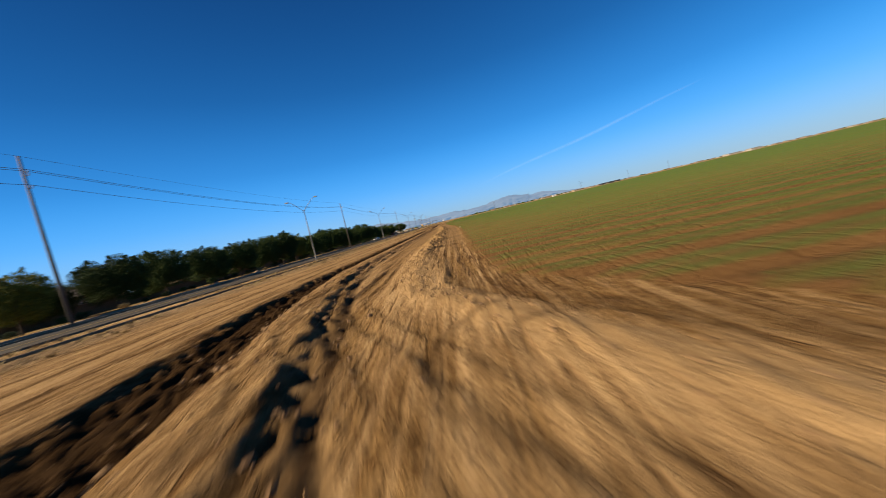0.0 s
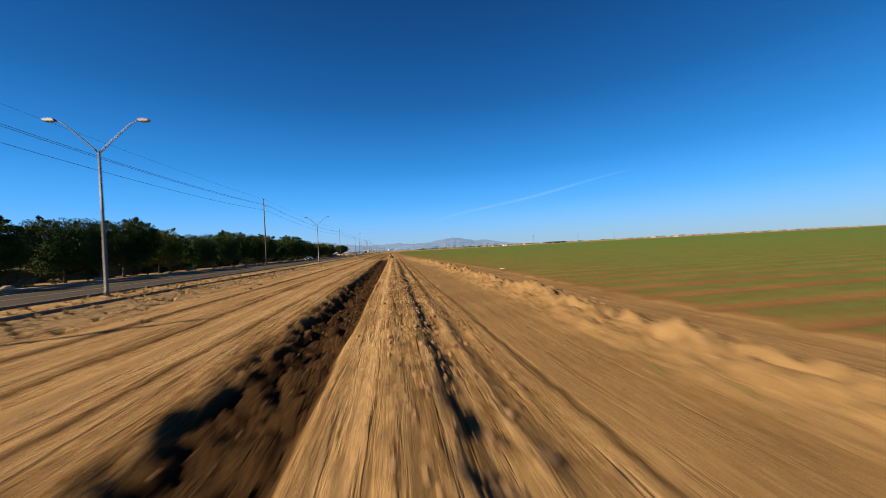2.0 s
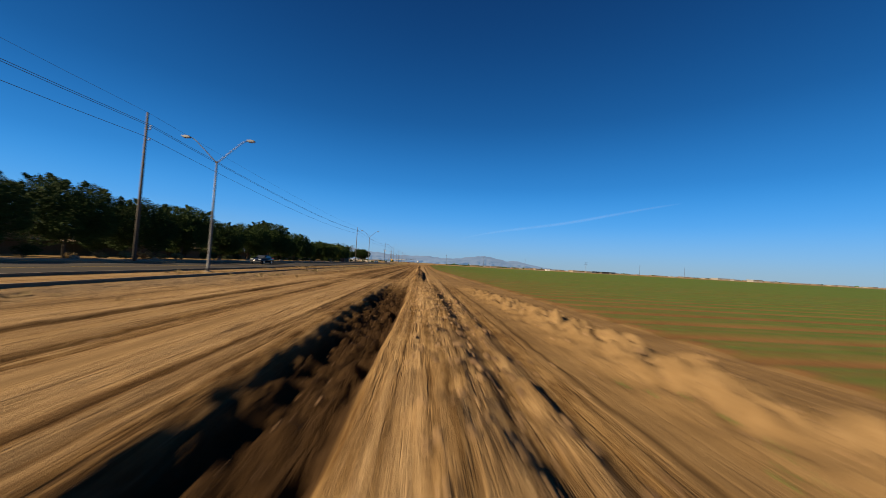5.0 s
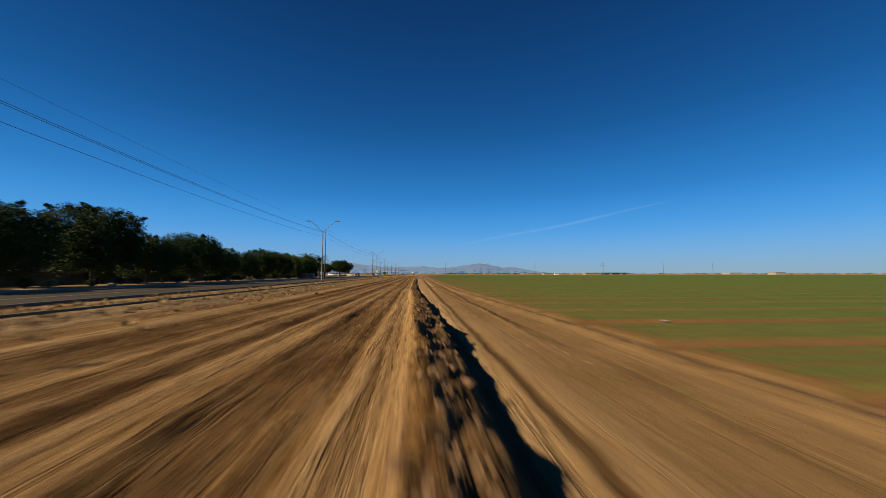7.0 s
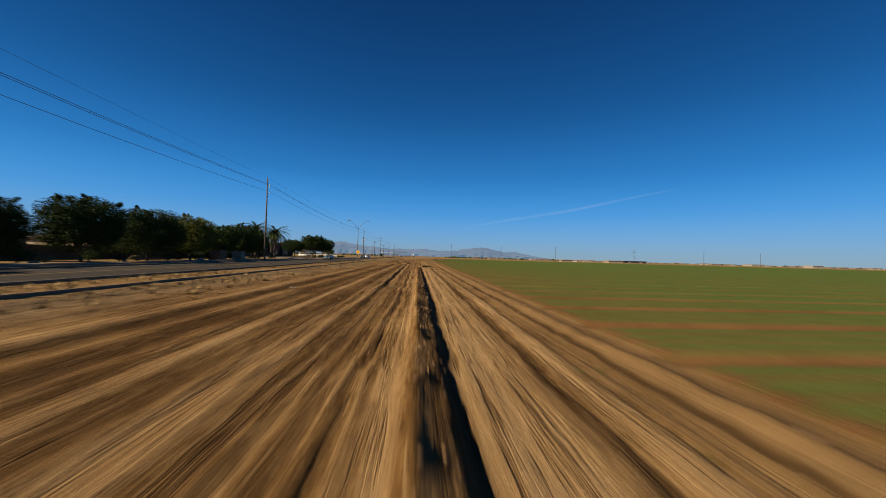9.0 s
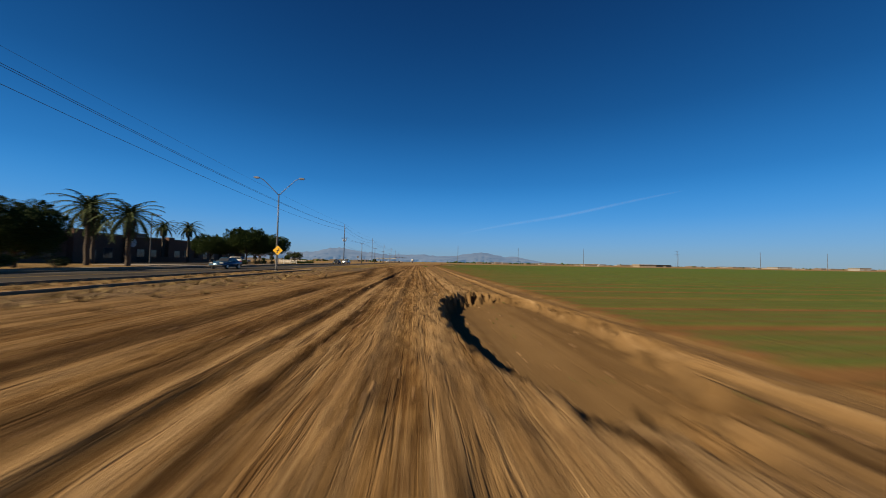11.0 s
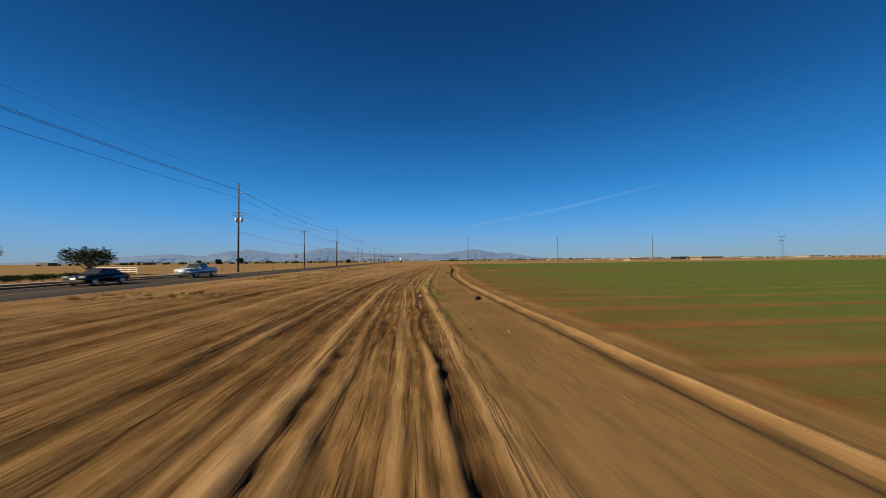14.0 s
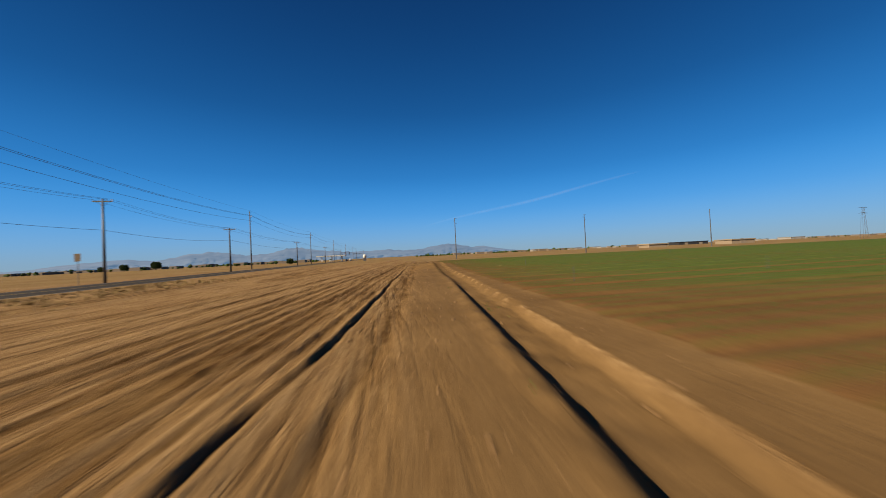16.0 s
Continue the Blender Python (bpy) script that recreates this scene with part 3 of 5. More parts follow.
    z = z - k * gully * (0.09 + 0.04 * ease(338, 350, y) + 0.08 * span(y, 377, 412, 1.2) + 0.14 * lump) + k * bell(e, -0.9, 0.06) * (0.01 + 0.05 * lump) + k * bell(e, foot - 0.26, 0.2) * (0.035 + 0.14 * lump)
    # shade below the ditch's left bank, painted along its foot
    damp_shade = damp_shade + 0.36 * k * bell(e, foot + 0.08, 0.1 + 0.05 * ease(338, 350, y))
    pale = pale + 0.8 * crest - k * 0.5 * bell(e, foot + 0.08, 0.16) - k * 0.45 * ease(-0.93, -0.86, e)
    kb = (1 - k) * ease(120, 140, y)
    e = x - f
    z = z + kb * bell(e, -0.55, 0.28) * (0.09 + 0.12 * lump)
    pale = pale + kb * bell(e, -0.9, 0.2) * 0.4
    # washed-out pit in the ditch bank, low heap at the far end
    pit = np.exp(-((x - 5.62 - 0.25 * (y - 375.3)) / 0.25) ** 6 - ((y - 375.3) / 0.75) ** 4)
    # lip added to shade the pit, and shade put into its colour
    z = z - 1.0 * pit + 0.13 * np.exp(-((x - 5.12 - 0.25 * (y - 375.1)) / 0.28) ** 2 - ((y - 375.1) / 0.9) ** 2)
    damp_shade = damp_shade + 1.2 * pit
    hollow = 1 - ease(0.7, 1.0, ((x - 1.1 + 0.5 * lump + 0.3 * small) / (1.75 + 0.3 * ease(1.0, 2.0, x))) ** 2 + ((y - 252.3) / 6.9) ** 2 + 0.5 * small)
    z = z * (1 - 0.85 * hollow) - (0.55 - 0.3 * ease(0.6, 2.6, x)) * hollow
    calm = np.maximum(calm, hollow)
    damp_shade = damp_shade * (1 - 0.8 * hollow) + 0.3 * hollow
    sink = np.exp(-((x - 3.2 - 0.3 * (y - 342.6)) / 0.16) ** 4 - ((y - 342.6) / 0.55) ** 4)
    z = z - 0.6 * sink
    # shade inside the small pit, painted into its colour too
    damp_shade = damp_shade + sink
    z = z + 0.55 * np.exp(-((x - (4.2 + bend(y))) / 2.6) ** 2 - ((y - 428) / 9) ** 2) * (1 + 0.6 * lump)
    # field beds: seed rows between furrows that run away from the track
    fm = ease(f - 0.05, f + 0.4, x) * (1 - ease(FIELD_END, FIELD_END + 2, y)) * ease(-70, -60, y)
    ph = np.abs((np.interp(y + 0.2 * wob, BED_Y, BED_N)) % 1.0 - 0.5) * 2
    thin_bed = np.interp(y, [105, 135], [0.0, 0.12])
    furrow = ease(0.63 + thin_bed, 0.84 + 0.6 * thin_bed, ph)
    z = z + fm * (0.07 - 0.1 * furrow * (0.6 + 0.8 * rough2(x * 0.08, y * 0.3)) + 0.02 * small)
    # ground falls slightly into the median and out to the stubble
    z = z - 0.05 * (1 - ease(-23, -19.5, x)) - 0.02
    cover = 0.42 + 0.14 * ease(25, 70, y) + 0.28 * ease(0, 14, x - f) + 0.3 * ease(14, 120, x - f) - 1.2 * furrow * (1 - 0.15 * ease(60, 160, x - f)) * (1 - 0.35 * ease(280, 310, y)) - 0.22 * ease(280, 310, y) * (1 - ease(1, 9, x - f))
    cover = cover * ease(0.1, 0.9, x - f) * (1 - 0.75 * span(y + 0.12 * (x - f), 377, 391, 2.5) * (1 - ease(18, 34, x - f)))
    dry = np.maximum(1 - ease(-40, -36, x), ease(FIELD_END - 1, FIELD_END + 3, y) * ease(-6, 4, x - 14))
    dry = np.maximum(dry, ease(440, 500, y) * (1 - ease(-16, -10, u)))
    pale = pale - 0.12 * span(y, 300, 352, 8) * (1 - ease(-4.5, -3.0, u)) + 0.3 * ease(350, 366, y) * (1 - ease(-2.6, -1.8, u))
    pale = np.clip(pale, 0, 1)
    grit = ease(-20, -17, x) * (1 - ease(-11, -7.5, x + 3 * wob + 2 * lump)) * span(y, 287, 318, 7)
    # freshly driven, crumbly headland
    calm = calm - 0.8 * (1 - ease(16, 32, y)) * (1 - np.clip(2 * path, 0, 1)) * (1 - 0.7 * bell(x - f, -2.3, 0.8))
    verge = ease(-14.7, -13.8, x) * (1 - ease(-12.6, -9.6, x + 3 * wob + 2.5 * lump)) * (1 - ease(284, 300, y))
    z = z + verge * (0.22 * lump + 0.12 * small)
    grit = np.maximum(grit, 0.65 * verge)
    return z, pale, fm, np.clip(cover, -1.2, 1), np.clip(dry, 0, 1), np.clip(damp_shade, 0, 1), np.clip(calm, -0.8, 1), grit


def steps(start, first, growth, end):
    out, s = [start], first
    while abs(out[-1]) < abs(end):
        out.append(out[-1] + s)
        s *= growth
    return out


gx = np.array(sorted(set(np.round(np.concatenate([
    steps(-16, -0.5, 1.25, -4700), np.arange(-16, -9, 0.22), np.arange(-9, -5, 0.13), np.arange(-5, -1.6, 0.085), np.arange(-1.6, 7.2, 0.062), np.arange(7.2, 9, 0.085), np.arange(9, 15, 0.25), steps(15, 0.45, 1.2, 4700)]), 3))))
gy = np.array(sorted(set(np.round(np.concatenate([steps(-12, -1.0, 1.35, -2500), np.arange(-12, 440, 0.19), steps(440, 0.4, 1.07, 4700)]), 3))))
MX, MY = np.meshgrid(gx, gy)
Z, pale, fieldmask, cover, dry, damp_shade, calm, grit = relief(MX, MY)
nx, ny = len(gx), len(gy)
idx = np.arange(nx * ny).reshape(ny, nx)
quads = np.stack([idx[:-1, :-1], idx[:-1, 1:], idx[1:, 1:], idx[1:, :-1]], -1).reshape(-1, 4)
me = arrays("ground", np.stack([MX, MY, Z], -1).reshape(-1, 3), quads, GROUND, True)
for key, values in (("pale", pale), ("field", fieldmask), ("cover", cover), ("dry", dry), ("damp_shade", damp_shade), ("calm", calm), ("grit", grit)):
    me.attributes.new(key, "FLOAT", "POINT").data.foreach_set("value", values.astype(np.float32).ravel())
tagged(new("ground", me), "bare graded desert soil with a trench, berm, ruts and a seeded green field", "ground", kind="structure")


def height(x, y):
    return float(relief(np.array([x], float), np.array([y], float))[0][0])


# ---- road, median and pavement ----
MEDIAN_END = 288.0


def sheet(name, x0, x1, y0, y1, z, thick, mat, label, category):
    return tagged(part(name, boxed(x0, x1, y0, y1, z - thick, z), mat), label, category, kind="structure")


sheet("road", -30.4, -19.3, -400, 1600, -0.03, 0.3, ASPHALT, "worn dark grey asphalt road with faded lane paint", "road")
sheet("road_turn_lane", -19.3, -18.9, MEDIAN_END, 1600, -0.032, 0.3, ASPHALT, "crumbling asphalt edge of the road", "road")
for x, w, y0, y1, m in ((-20.4, 0.12, MEDIAN_END + 4, 900, PAINT_W), (-25.1, 0.1, -100, 900, PAINT_Y), (-25.35, 0.1, -100, 900, PAINT_Y), (-29.7, 0.12, -100, 900, PAINT_W), (-20.0, 0.12, -100, MEDIAN_END - 6, PAINT_W)):
    sheet("lane_line", x - w / 2, x + w / 2, y0, y1, -0.024, 0.01, m, "faded painted line along the road", "road marking")


def kerb(name, x, y0, y1, wide, label):
    bm = bmesh.new()
    add_profile(bm, [(-wide / 2, -0.3), (wide / 2, -0.3), (wide / 2, 0.09), (wide / 2 - 0.025, 0.12), (-wide / 2 + 0.03, 0.12), (-wide / 2, 0.085)], 0.008, 2.992)
    stone = mesh_of(bm, "kerb_stone", KERB)
    th = tagged(empty(name, x, y0), label, "kerb", kind="structure")
    for i in range(int((y1 - y0) / 3.0)):
        ob = part("kerb_stone", stone, None, th)
        ob.location = (0.012 * math.sin(i * 2.7), 3.0 * i, 0.008 * math.sin(i * 1.9))
    return th


kerb("kerb", -14.8, -60, MEDIAN_END, 0.16, "concrete median kerb half buried in dust")
kerb("kerb", -19.2, -60, MEDIAN_END, 0.16, "concrete median kerb along the asphalt")
kerb("kerb", -30.5, -60, 384, 0.18, "pale concrete kerb along the far lane")
bm = bmesh.new()
for i in range(13):
    a0, a1 = math.pi * i / 13, math.pi * (i + 1) / 13
    cx, r = -17.0, 2.2
    for ra, rb in ((r - 0.08, r + 0.08),):
        q = [bm.verts.new((cx + k * math.cos(a), MEDIAN_END + k * math.sin(a), h)) for h in (-0.3, 0.12) for a, k in ((a0, ra), (a0, rb), (a1, rb), (a1, ra))]
        for f in ((3, 2, 1, 0), (4, 5, 6, 7), (0, 1, 5, 4), (1, 2, 6, 5), (2, 3, 7, 6), (3, 0, 4, 7)):
            bm.faces.new([q[j] for j in f])
tagged(part("kerb_nose", bm, KERB), "rounded concrete end of the median", "kerb", kind="structure")
slab = mesh_of(boxed(-0.75, 0.75, 0.01, 2.39, -0.2, 0.1, 0.008), "slab", CONCRETE)
th = tagged(empty("pavement", -35.65, -60), "pale concrete pavement slabs along the planted strip", "pavement", kind="structure")
for i in range(185):
    y = -60 + 2.4 * i
    if not (300 < y + 1.2 < 312 or 344 < y + 1.2 < 352):
        ob = part("slab", slab, None, th)
        ob.location = (0, 2.4 * i, 0.006 * math.sin(i * 2.3))
sheet("driveway", -52, -30.6, 301, 311, 0.02, 0.25, CONCRETE, "concrete driveway apron into the car park", "driveway")
sheet("driveway", -48, -30.6, 345, 351, 0.02, 0.25, CONCRETE, "concrete driveway apron by the white rail fence", "driveway")
sheet("car_park", -68, -46, 311.2, 344.8, 0.015, 0.25, ASPHALT, "asphalt car park in front of the brick building", "car park")

# ---- distance ----
RANGE_AZ = [-60, -45, -38, -35, -30.5, -27.5, -24.5, -21.5, -17.5, -15, -12.5, -11.2, -9.5, -7, -3.5, 0, 2, 5, 7.5, 9.5, 11.6, 13.5, 15.5, 17, 19, 21, 24, 30]
RANGE_EL = [0.25, 0.3, 0.45, 0.95, 1.4, 1.05, 1.7, 2.2, 1.35, 1.5, 2.25, 2.4, 2.1, 1.7, 1.3, 1.4, 1.5, 1.15, 1.3, 1.75, 2.0, 1.7, 1.25, 1.4, 0.9, 0.5, 0.12, 0.02]


def mountains(name, far, scale, seed, az0, az1, label):
    n, m = 260, 14
    az = np.linspace(az0, az1, n)
    el = np.interp(az + 1.2, RANGE_AZ, RANGE_EL) * scale
    crest = far * np.tan(np.radians(el)) * (0.9 + 0.2 * fractal(az * 1.9 + seed, az * 0, 4)) + far * 0.0022 * (fractal(az * 6.0, az * 0 + seed, 3) - 0.5)
    v = np.linspace(0, 1, m)
    A, V = np.meshgrid(np.radians(az), v)
    C = np.tile(crest, (m, 1))
    ridge = fractal(np.degrees(A) * 2.2 + seed, V * 4, 4)
    dist = far - (1 - V) * far * 0.16 * (0.6 + 0.8 * ridge)
    h = C * V ** 0.8 * (1 - 0.3 * (1 - V) * ridge) - 4
    pts = np.stack([np.sin(A) * dist, 190 + np.cos(A) * dist, h], -1)
    ids = np.arange(n * m).reshape(m, n)
    q = np.stack([ids[:-1, :-1], ids[:-1, 1:], ids[1:, 1:], ids[1:, :-1]], -1).reshape(-1, 4)
    back = pts[-1].copy()
    back[:, 2] = -4
    back[:, 1] += 150
    allv = np.concatenate([pts.reshape(-1, 3), back])
    b = np.arange(n) + n * m
    q = np.concatenate([q, np.stack([ids[-1, :-1], ids[-1, 1:], b[1:], b[:-1]], -1)])
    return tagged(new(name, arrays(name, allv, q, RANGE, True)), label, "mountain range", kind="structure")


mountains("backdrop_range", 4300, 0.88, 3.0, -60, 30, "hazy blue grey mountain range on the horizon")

bm_n = 60
tt = np.linspace(0, 1, bm_n)
caz, cel = np.radians(6 + 33 * tt), np.radians(4.3 + 5.9 * tt ** 0.85 + 0.12 * np.sin(tt * 9))
half = np.radians(0.07 + 0.10 * np.sin(tt * 3.1))
rows = []
for off in (-1, -0.4, 0, 0.4, 1):
    e = cel + off * half * 1.8
    rows.append(np.stack([np.sin(caz) * np.cos(e) * 4500, 190 + np.cos(caz) * np.cos(e) * 4500, np.sin(e) * 4500], -1))
pts = np.stack(rows)
ids = np.arange(5 * bm_n).reshape(5, bm_n)
me = arrays("contrail", pts.reshape(-1, 3), np.stack([ids[:-1, :-1], ids[:-1, 1:], ids[1:, 1:], ids[1:, :-1]], -1).reshape(-1, 4), CONTRAIL, True)
fade = np.array([0, 0.7, 1, 0.7, 0])[:, None] * (np.sin(np.pi * np.clip(tt, 0.0, 1)) ** 0.6)[None, :]
me.attributes.new("thick", "FLOAT", "POINT").data.foreach_set("value", fade.astype(np.float32).ravel())
trail = tagged(new("backdrop_contrail", me), "thin white contrail high in the blue sky", "contrail", kind="structure")

# ---- street lamps ----
def street_lamp(x, y):
    th = empty("street_lamp", x, y)
    bm = boxed(-0.2, 0.2, -0.2, 0.2, -0.15, 0.06, 0.02)
    part("base_plate", bm, CONCRETE, th, "dusty concrete footing")
    bm = tubed([(0, 0, 0.0), (0, 0, 0.35), (0, 0, 0.4), (0, 0, 4.5), (0, 0, 8.85)], [0.13, 0.13, 0.105, 0.085, 0.06], 10)
    part("pole", bm, STEEL, th, smooth=True)
    for s in (-1, 1):
        pts = [(0, 0, 8.7), (s * 0.25, 0, 8.95), (s * 1.1, 0, 9.8), (s * 1.75, 0, 10.42), (s * 2.05, 0, 10.62), (s * 2.35, 0, 10.68)]
        arm = part("arm", tubed(pts, [0.045, 0.045, 0.04, 0.036, 0.033, 0.03], 8), STEEL, th, smooth=True)
        bm = bmesh.new()
        add_profile(bm, [(0, -0.05), (0.12, -0.1), (0.5, -0.1), (0.66, -0.03), (0.6, 0.05), (0.3, 0.09), (0.05, 0.06)], -0.13, 0.13)
        bmesh.ops.bevel(bm, geom=bm.edges[:], offset=0.02, segments=1, affect="EDGES")
        if s < 0:
            bmesh.ops.scale(bm, vec=(-1, 1, 1), verts=bm.verts[:])
        bmesh.ops.translate(bm, vec=(s * 2.2, 0, 10.7), verts=bm.verts[:])
        head = part("luminaire", bm, LAMPHEAD, th, "pale grey cobra-head luminaire")
        bm = boxed(s * 2.53 - 0.17, s * 2.53 + 0.17, -0.1, 0.1, 10.575, 10.605, 0.012)
        part("lens", bm, LENS, head, "clear glass lens")
    return tagged(th, "tall galvanised steel street lamp with two raised arms", "street lamp", "street lamps along the median")


lamp = street_lamp(-17.38, 60.7)
for y in (121.3, 202.6, 283.8, -21.0):
    copy_thing(lamp, pose(-17.38, y, 0))

# warning sign on the last lamp
th = empty("road_sign", -17.2, 283.62)
bm = bmesh.new()
add_profile(bm, [(-0.55, 0), (-0.5, -0.05), (0, -0.55), (0.5, -0.05), (0.55, 0), (0.5, 0.05), (0, 0.55), (-0.5, 0.05)], -0.012, 0.0)
bmesh.ops.translate(bm, vec=(0, 0, 2.35), verts=bm.verts[:])
part("plate", bm, SIGNY, th, "yellow diamond plate")
bm = bmesh.new()
for ox, oz, sw, sh in ((-0.06, -0.16, 0.05, 0.14), (0.1, 0.1, 0.05, 0.14), (0.02, -0.02, 0.14, 0.05)):
    add_box(bm, ox - sw, ox + sw, -0.018, -0.0125, 2.35 + oz - sh, 2.35 + oz + sh)
part("symbol", bm, BLACK, th, "black lane-shift symbol")
part("bracket", boxed(-0.26, 0.05, 0.001, 0.12, 2.2, 2.26), STEEL, th, "steel strap")
part("bracket", boxed(-0.26, 0.05, 0.001, 0.12, 2.5, 2.56), STEEL, th, "steel strap")
part("post", tubed([(0, 0.03, -0.1), (0, 0.03, 2.8)], [0.03, 0.03], 6), STEEL, th, "thin steel post")
tagged(th, "yellow diamond warning sign beside a street lamp", "road sign")

# ---- power lines ----
POLE_X, POLE_YS = -33.45, [36, 134.5, 266, 397, 491, 578, 668, 758, 848]


def utility_pole(x, y, tall, mat, label, cross):
    th = empty("utility_pole", x, y)
    part("pole", tubed([(0, 0, -0.3), (0, 0, tall * 0.5), (0, 0, tall)], [0.19, 0.155, 0.11], 10), mat, th, smooth=True)
    if cross:
        part("crossarm", boxed(-1.2, 1.2, -0.06, 0.06, tall - 0.42, tall - 0.3, 0.01), WOOD, th, "wooden crossarm")
        for s in (-1.1, -0.45, 0.45, 1.1):
            part("insulator", tubed([(s, 0, tall - 0.31), (s, 0, tall - 0.24), (s, 0, tall - 0.15), (s, 0, tall - 0.1)], [0.03, 0.06, 0.05, 0.02], 8), PORCELAIN, th)
        for s in (-1, 1):
            part("brace", tubed([(s * 0.75, 0, tall - 0.36), (s * 0.1, 0.0, tall - 0.95)], [0.02, 0.02], 5), STEEL, th)
    else:
        for s, h in ((1, 15.75), (1, 15.45), (1, 14.2)):
            part("standoff", tubed([(0, 0, h - 0.12), (s * 0.45, 0, h - 0.06)], [0.045, 0.035], 6), STEEL, th)
            part("insulator", tubed([(s * 0.4, 0, h - 0.08), (s * 0.45, 0, h + 0.02), (s * 0.48, 0, h + 0.12), (s * 0.48, 0, h + 0.2)], [0.05, 0.075, 0.07, 0.03], 8), PORCELAIN, th)
    return tagged(th, label, "utility pole", "utility poles along the road")


for y in POLE_YS:
    up = utility_pole(POLE_X, y, 17.4, WOOD if y > 450 or y < 390 else DARKWOOD, "tall slim utility pole with staggered insulators beside the road" if y != 397 else "dark tarred utility pole with a transformer and double crossarm", False)
    if y == 397:
        for i, h in enumerate((10.9, 11.5)):
            part("crossarm", boxed(-1.25, 1.25, -0.16 + 0.18 * i, -0.05 + 0.18 * i, h, h + 0.12, 0.01), WOOD, up, "wooden crossarm")
        for s in (-0.45, 0.5):
            part("transformer", tubed([(s, 0.1, 9.7), (s, 0.1, 9.75), (s, 0.1, 10.55), (s, 0.1, 10.65)], [0.2, 0.26, 0.26, 0.1], 10), PORCELAIN, up, "grey transformer can", True)
LOW = [(-31.5, 433.3, 11.2, STEEL), (-28.05, 463.2, 9.7, DARKWOOD), (-29.5, 530, 9.7, DARKWOOD), (-29.5, 600, 9.7, WOOD), (-29.5, 680, 9.7, WOOD)]
for x, y, h, m in LOW:
    utility_pole(x, y, h, m, "pale steel distribution pole with a crossarm beside the road" if m is STEEL else "dark wooden distribution pole with a crossarm", True)


def cable(label, points, sag, radius=0.017):
    cu = bpy.data.curves.new("power_cable", "CURVE")
    cu.dimensions, cu.bevel_depth, cu.bevel_resolution = "3D", radius, 0
    pts = []
    for (x0, y0, z0), (x1, y1, z1) in zip(points, points[1:]):
        for i in range(10):
            t = i / 10
            pts.append((x0 + (x1 - x0) * t, y0 + (y1 - y0) * t, z0 + (z1 - z0) * t - sag * 4 * t * (1 - t)))
    pts.append(points[-1])
    sp = cu.splines.new("POLY")
    sp.points.add(len(pts) - 1)
    for p, q in zip(sp.points, pts):
        p.co = (*q, 1)
    cu.materials.append(CABLE)
    return tagged(new("power_cable", cu), label, "cable", "power cables")


ys = [-95, *POLE_YS]
for dx, h, s in ((0.0, 17.4, 0.9), (0.48, 15.95, 1.5), (0.4, 15.8, 1.5), (0.48, 14.4, 1.6)):
    cable("thin dark power cable sagging between tall poles", [(POLE_X + dx, y, h) for y in ys], s, 0.014 if dx == 0 else 0.024)
for dx in (-1.1, 0.45, 1.1):
    cable("thin dark distribution cable between wooden poles", [(POLE_X + dx, 397, 11.6)] + [(x + dx, y, h - 0.1) for x, y, h, m in LOW], 0.7, 0.014)
cable("low dark telephone cable strung along the poles", [(POLE_X, 397, 8.0)] + [(x, y, 7.0) for x, y, h, m in LOW], 0.6, 0.02)


# ---- trees ----
def leaf_mesh(name, blobs, count, size, mat, seed, droop=0.0):
    """Many small leaf sprays scattered on the shells of several blobs."""
    r = np.random.RandomState(seed)
    weight = np.array([b[3] ** 1.6 for b in blobs])
    pick = r.choice(len(blobs), count, p=weight / weight.sum())
    B = np.array(blobs)[pick]
    d = r.normal(size=(count, 3))
    d /= np.linalg.norm(d, axis=1)[:, None]
    rad = B[:, 3] * (0.55 + 0.5 * r.rand(count))
    c = B[:, :3] + d * rad[:, None] * np.array([1, 1, 0.8])
    c[:, 2] -= droop * r.rand(count)
    a = r.normal(size=(count, 3)) + d * 0.7 + np.array([0, 0, 0.5])
    a /= np.linalg.norm(a, axis=1)[:, None]
    b = np.cross(a, r.normal(size=(count, 3)))
    b /= np.linalg.norm(b, axis=1)[:, None]
    s = size * (0.55 + 0.9 * r.rand(count))[:, None]
    w = s * (0.3 + 0.2 * r.rand(count))[:, None]
    n = np.cross(a, b)
    verts = np.stack([c - a * s * 0.5, c + b * w * 0.5 + n * s * 0.08, c + a * s * 0.6, c - b * w * 0.5 + n * s * 0.08], 1).reshape(-1, 3)
    return arrays(name, verts, np.arange(count * 4).reshape(-1, 4), mat)


